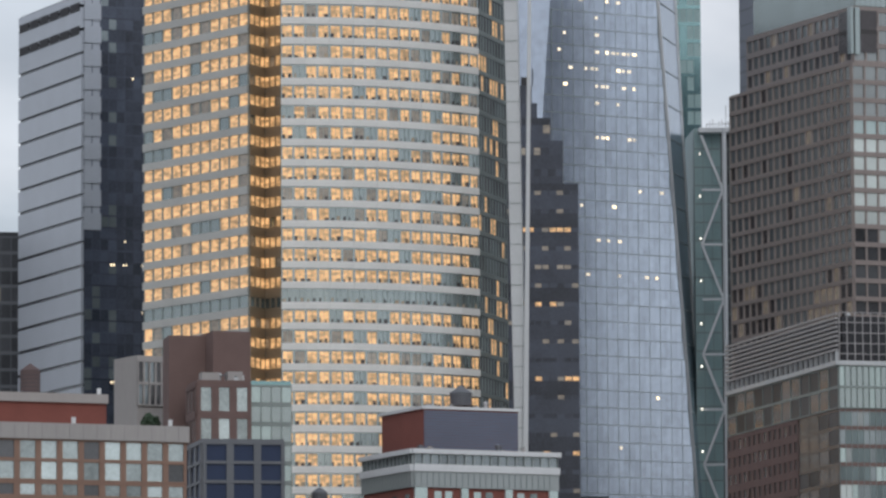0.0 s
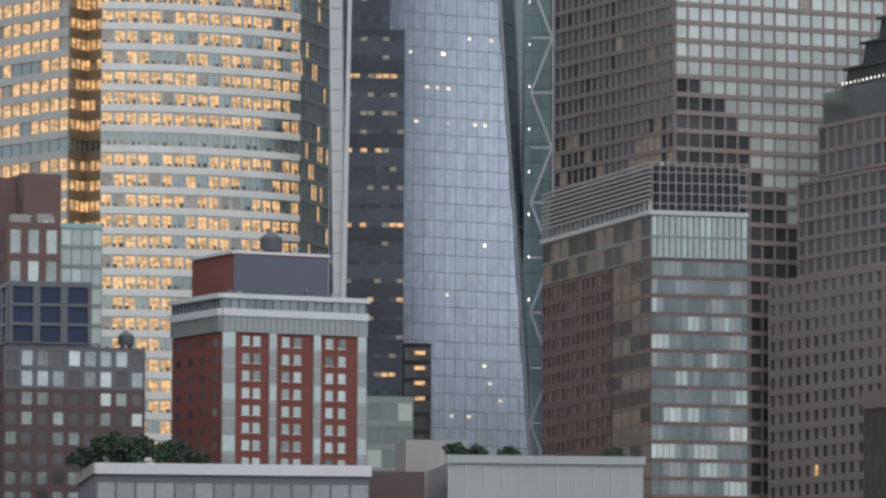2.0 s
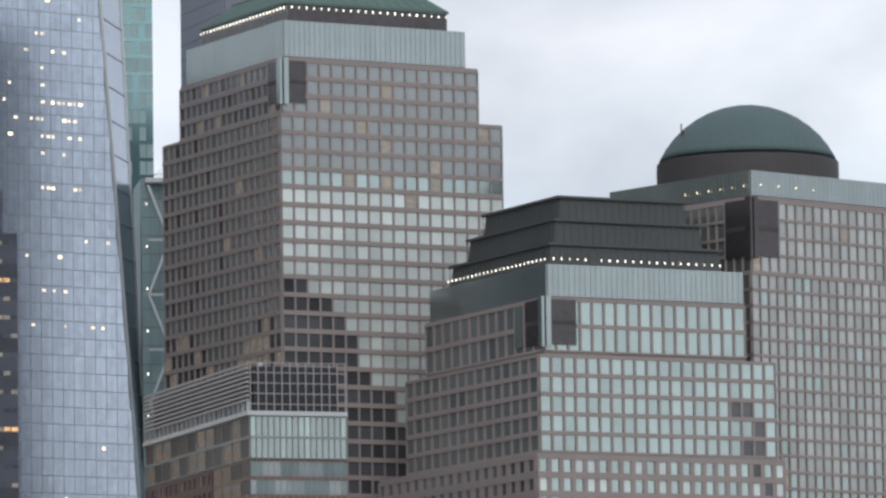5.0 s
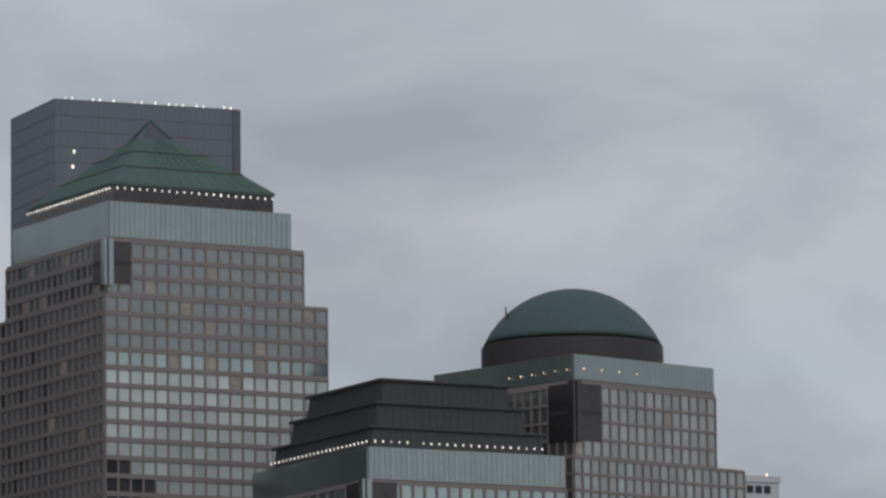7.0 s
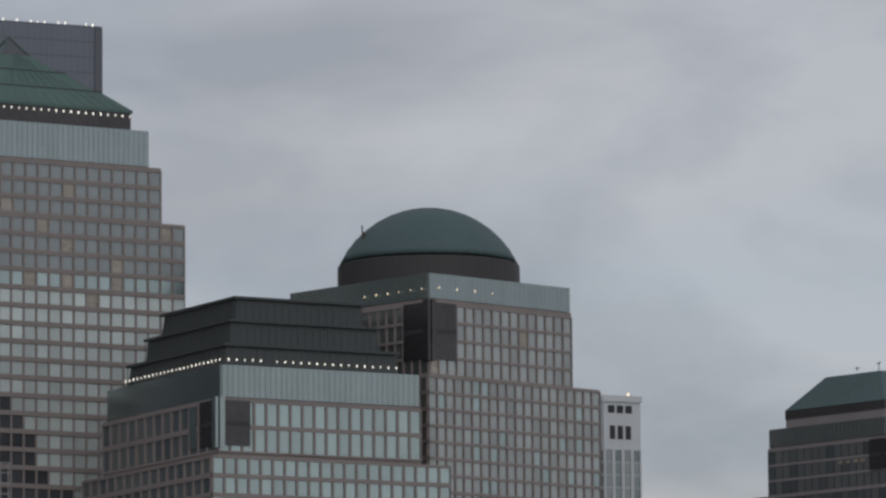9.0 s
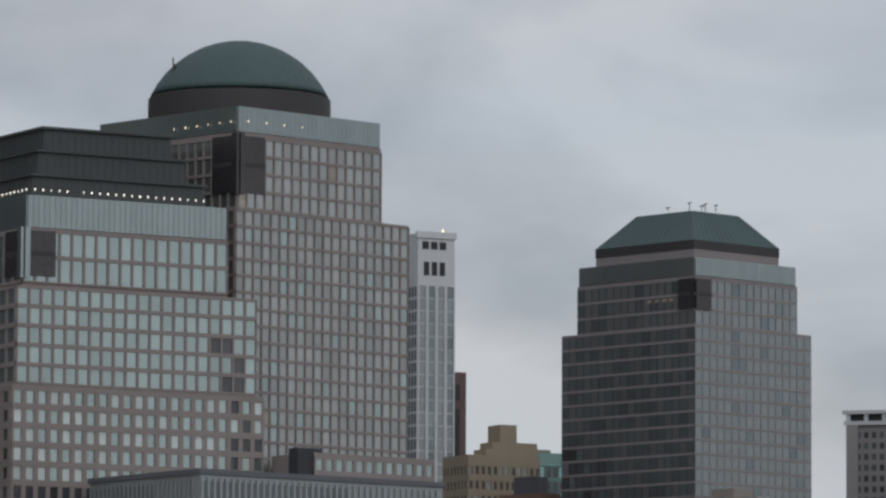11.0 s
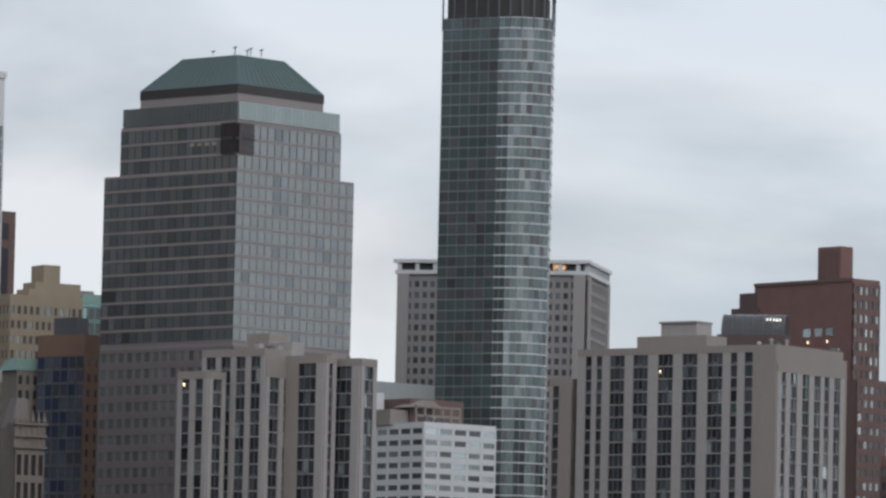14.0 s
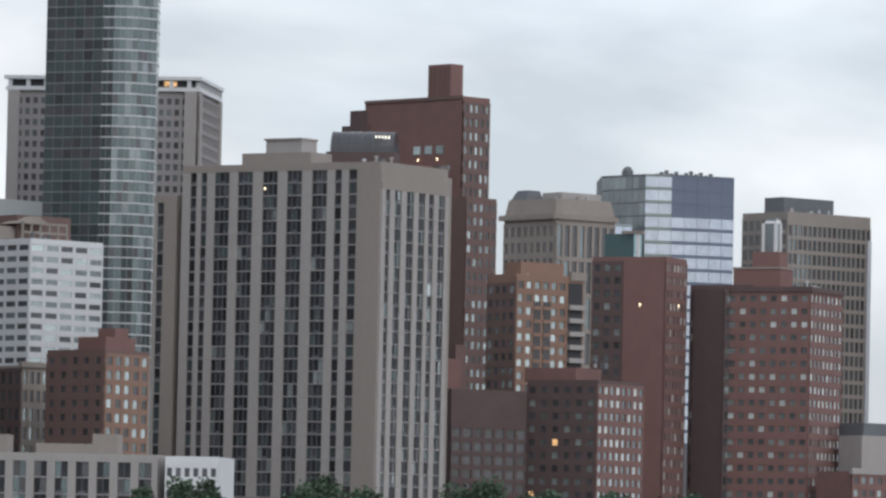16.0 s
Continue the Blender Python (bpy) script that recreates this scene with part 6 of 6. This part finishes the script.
    t, fa, lw, rw = simple("dark_brick_low_flats", "dark brown brick low flats with rows of windows", (388.4, 1340, 10, 8, 18.6), 2.5, 53.8, "brick_dark", "apartment house", 64,
                           right=dict(z=(3, 45.6), bay=2.6, floor=3.0, pier=0.7, band=1.1, pick=plain("glass_dark", 0.006, 2), deep=0.3, solo=(15, 55)))
    fa.into("brick").prism(rect(386.6, 1344, 10, 5, 5), 53, 60.6)
    fa.into("brick_brown").prism(rect(391.5, 1349, 10, 5, 2.6), 53, 64.0)
    fa.finish()
    t, fa, lw, rw = simple("red_roof_flats", "low red brick wing with a pale roof edge", (494.0, 1375, 25, 12, 30), 2.5, 38.6, "brick", "apartment house", 65,
                           right=dict(z=(3, 38), bay=2.6, floor=3.0, pier=1.0, band=1.4, pick=plain("glass_home", dark=0.5), deep=0.25))
    fa.into("concrete_pale").box(*rw[:2], -0.3, 30, -0.5, 0.5, 38, 39.4)
    fa.into("concrete_pale").prism(rect(502, 1392, 25, 8, 20), 2.5, 47.5)
    fa.into("grey_clad").prism(rect(504, 1397, 25, 8, 20), 47, 50.6)
    fa.finish()
    t, fa, lw, rw = simple("small_red_brick_house", "small red brick apartment house with roof steps", (295.5, 1270, 35, 16.7, 13.3), 2.5, 57.4, "brick_brown", "apartment house", 66,
                           right=dict(z=(3, 56.6), bay=2.6, floor=2.9, pier=1.1, band=1.2, pick=plain("glass_home", dark=0.35), deep=0.25, solo=(25, 58), material="brick_orange"),
                           left=dict(z=(3, 56.6), bay=3.2, floor=2.9, pier=1.9, band=1.6, pick=plain("glass_dark"), deep=0.25))
    fa.into("brick").prism(rect(296.4, 1274, 35, 8, 9), 57, 60.2)
    fa.into("brick").prism(rect(299.0, 1277, 35, 5, 4), 60, 62.2)
    fa.finish()
    t, fa, lw, rw = simple("old_stone_house", "old grey stone house with arched windows and cornice", (283.6, 1300, 30, 18.5, 7.2), 2.5, 54.6, "stone", "building", 67,
                           right=dict(z=(3, 54), bay=1.8, floor=3.8, pier=0.8, band=1.4, pick=plain("glass_dark", dark=0.3, dark_mat="glass_home"), deep=0.3, solo=(25, 55)),
                           left=dict(z=(3, 54), bay=2.4, floor=3.8, pier=1.0, band=1.4, pick=plain("glass_dark"), deep=0.25, material="brick_dark"))
    fa.into("stone").box(*rw[:2], -0.6, 7.6, -0.4, 0.8, 54.2, 55.4)
    fa.into("concrete").prism(rect(270, 1312, 30, 8, 8), 54, 58.5)
    fa.finish()


right_group()


# ---- trees ----
def tree(name, label, x, y, z0, h, spread, seed, leaf=700):
    rng = random.Random(seed)
    t = thing(name, label, "tree", x, y, "trees")
    t.location.z = z0
    inv = Matrix.Translation(-Vector((x, y, z0)))
    m = Mesh()
    top = h * 0.55
    seg = 5
    px, py = x, y
    for k in range(seg):
        nx, ny = px + rng.uniform(-0.15, 0.15), py + rng.uniform(-0.15, 0.15)
        m.bar((px, py, z0 + top * k / seg - (0.02 if k else 0.05)), (nx, ny, z0 + top * (k + 1) / seg), h * 0.018 * (1.25 - 0.16 * k), 8)
        px, py = nx, ny
    tips = []
    for k in range(11):
        a = k * 2.4 + rng.uniform(-0.4, 0.4)
        s = z0 + top * rng.uniform(0.45, 1.0)
        r = spread * rng.uniform(0.45, 0.8)
        e = (px + r * math.cos(a), py + r * math.sin(a), s + h * rng.uniform(0.12, 0.34))
        m.bar((px, py, s), e, h * 0.006, 5)
        tips.append(e)
    part("trunk", m, "bark", t).matrix_parent_inverse = inv
    c = Mesh()
    tips += [(px + rng.uniform(-1, 1) * spread * 0.4, py + rng.uniform(-1, 1) * spread * 0.4, z0 + h * rng.uniform(0.6, 0.92)) for _ in range(9)]
    for e in tips:
        R = spread * rng.uniform(0.26, 0.42)
        for _ in range(leaf // len(tips)):
            v = Vector((rng.gauss(0, 1), rng.gauss(0, 1), rng.gauss(0, 0.8))).normalized() * R * rng.uniform(0.45, 1.05)
            p = Vector(e) + v
            u = Vector((rng.gauss(0, 1), rng.gauss(0, 1), rng.gauss(0, 1))).normalized()
            w = u.orthogonal().normalized()
            q = u.cross(w)
            s = rng.uniform(0.25, 0.5) * min(1.0, h / 9 + 0.35)
            k = len(c.v)
            c.v += [tuple(p + w * s), tuple(p + q * s * 0.6), tuple(p - w * s), tuple(p - q * s * 0.6 + u * s * 0.3)]
            c.f += [(k, k + 1, k + 2), (k, k + 2, k + 3)]
    part("crown", c, "leaf", t).matrix_parent_inverse = inv


def trees():
    for i, (x, y, h, s) in enumerate(((224.2, 852, 23.2, 4.4), (220, 858, 21.8, 3.8), (239, 850, 22.4, 4.4), (243.4, 853, 24.6, 5.0), (247.8, 850, 22.6, 4.4), (265, 854, 23.2, 4.4), (268.8, 851, 24.2, 4.8),
                                      (274.2, 853, 23.0, 4.4), (287, 852, 22.6, 4.4), (293.2, 850, 23.4, 4.6), (298, 853, 22.6, 4.2))):
        tree("quay_tree", "broad green tree on the waterfront", x, y, 2.5, h - 1.9, s * 1.3, 70 + i, 4200)
    for i, (x, y, z, h, s) in enumerate(((-61.5, 975, 56.0, 6.6, 3.6), (-57.5, 973, 56.0, 6.2, 3.4), (-52.5, 974, 56.0, 5.4, 3.0), (-47.6, 976, 56.0, 4.0, 2.2), (-66, 976, 56.0, 4.4, 2.4),
                                         (-7.0, 986, 58.6, 3.4, 2.0), (-3.6, 987, 58.6, 3.2, 2.0), (1.5, 986, 58.6, 2.9, 1.9), (18, 988, 58.6, 2.9, 1.8), (-84.2, 932, 83.9, 3.0, 1.6))):
        tree("terrace_tree", "small green tree on a roof terrace", x, y, z, h, s, 90 + i, 1500)


trees()


# ---- roof clutter ----
def roof_units(spec, z, n, seed, big=1.6):
    """Small ventilators and boxes scattered on a flat roof, each a thing of its own."""
    rng = random.Random(seed)
    cx, cy, ang, a, c = spec
    r, l = unit(ang), unit(ang + 90)
    for k in range(n):
        u, v = rng.uniform(0.12, 0.85) * c, rng.uniform(0.04, 0.35) * a
        x, y = cx + r[0] * u + l[0] * v, cy + r[1] * u + l[1] * v
        s, hh = rng.uniform(0.4, big), rng.uniform(0.5, 1.5)
        t = thing("roof_ventilator", "small grey metal ventilator standing on a flat roof", "ventilator", x, y, "roof ventilators")
        t.location.z = z
        inv = Matrix.Translation(-Vector((x, y, z)))
        m = Mesh()
        if k % 3:
            m.box((x, y), r, 0, s, -s * 0.8, 0, z, z + hh)
        else:
            m.lathe(x, y, [(0.3, z), (0.3, z + hh), (0.5, z + hh), (0.5, z + hh + 0.3), (0.1, z + hh + 0.5)], 10)
        part("casing", m, rng.choice(("grey_clad", "concrete_pale", "steel")), t).matrix_parent_inverse = inv
        m = Mesh()
        m.box((x, y), r, 0.1, s * 0.8, -s * 0.6, -0.1, z + hh, z + hh + 0.2)
        part("cap", m, "grey_clad", t).matrix_parent_inverse = inv


for spec, z, n, seed in (((-45.1, 1050.0, 25, 20.5, 27.0), 90.6, 5, 1), ((-43.5, 1062.0, 25, 17.2, 18.0), 98.6, 5, 2), ((31.2, 1115.0, 15, 50, 18.3), 119.6, 4, 3),
                         ((303.6, 1400, 28, 14, 21.5), 87.4, 4, 4), ((358.2, 1290, 42, 51.8, 26.0), 100.3, 8, 5), ((238.5, 1235, 40, 16.7, 9.6), 91.8, 4, 6),
                         ((487.9, 1390, 50, 23.5, 20.2), 81.6, 4, 7), ((410.9, 1370, 20, 11.3, 21.8), 80.6, 4, 8), ((564.6, 1650, 25, 18.5, 31.8), 116.6, 5, 9),
                         ((484.2, 1601, 25, 14, 18.0), 114.6, 4, 10), ((-82.2, 1060, 12, 10, 9.4), 103.6, 3, 11), ((-134.3, 907.5, 22, 20, 56.0), 83.9, 4, 12), ((419.3, 1330, 40, 12, 12), 59.2, 3, 13)):
    roof_units(spec, z, n, seed)
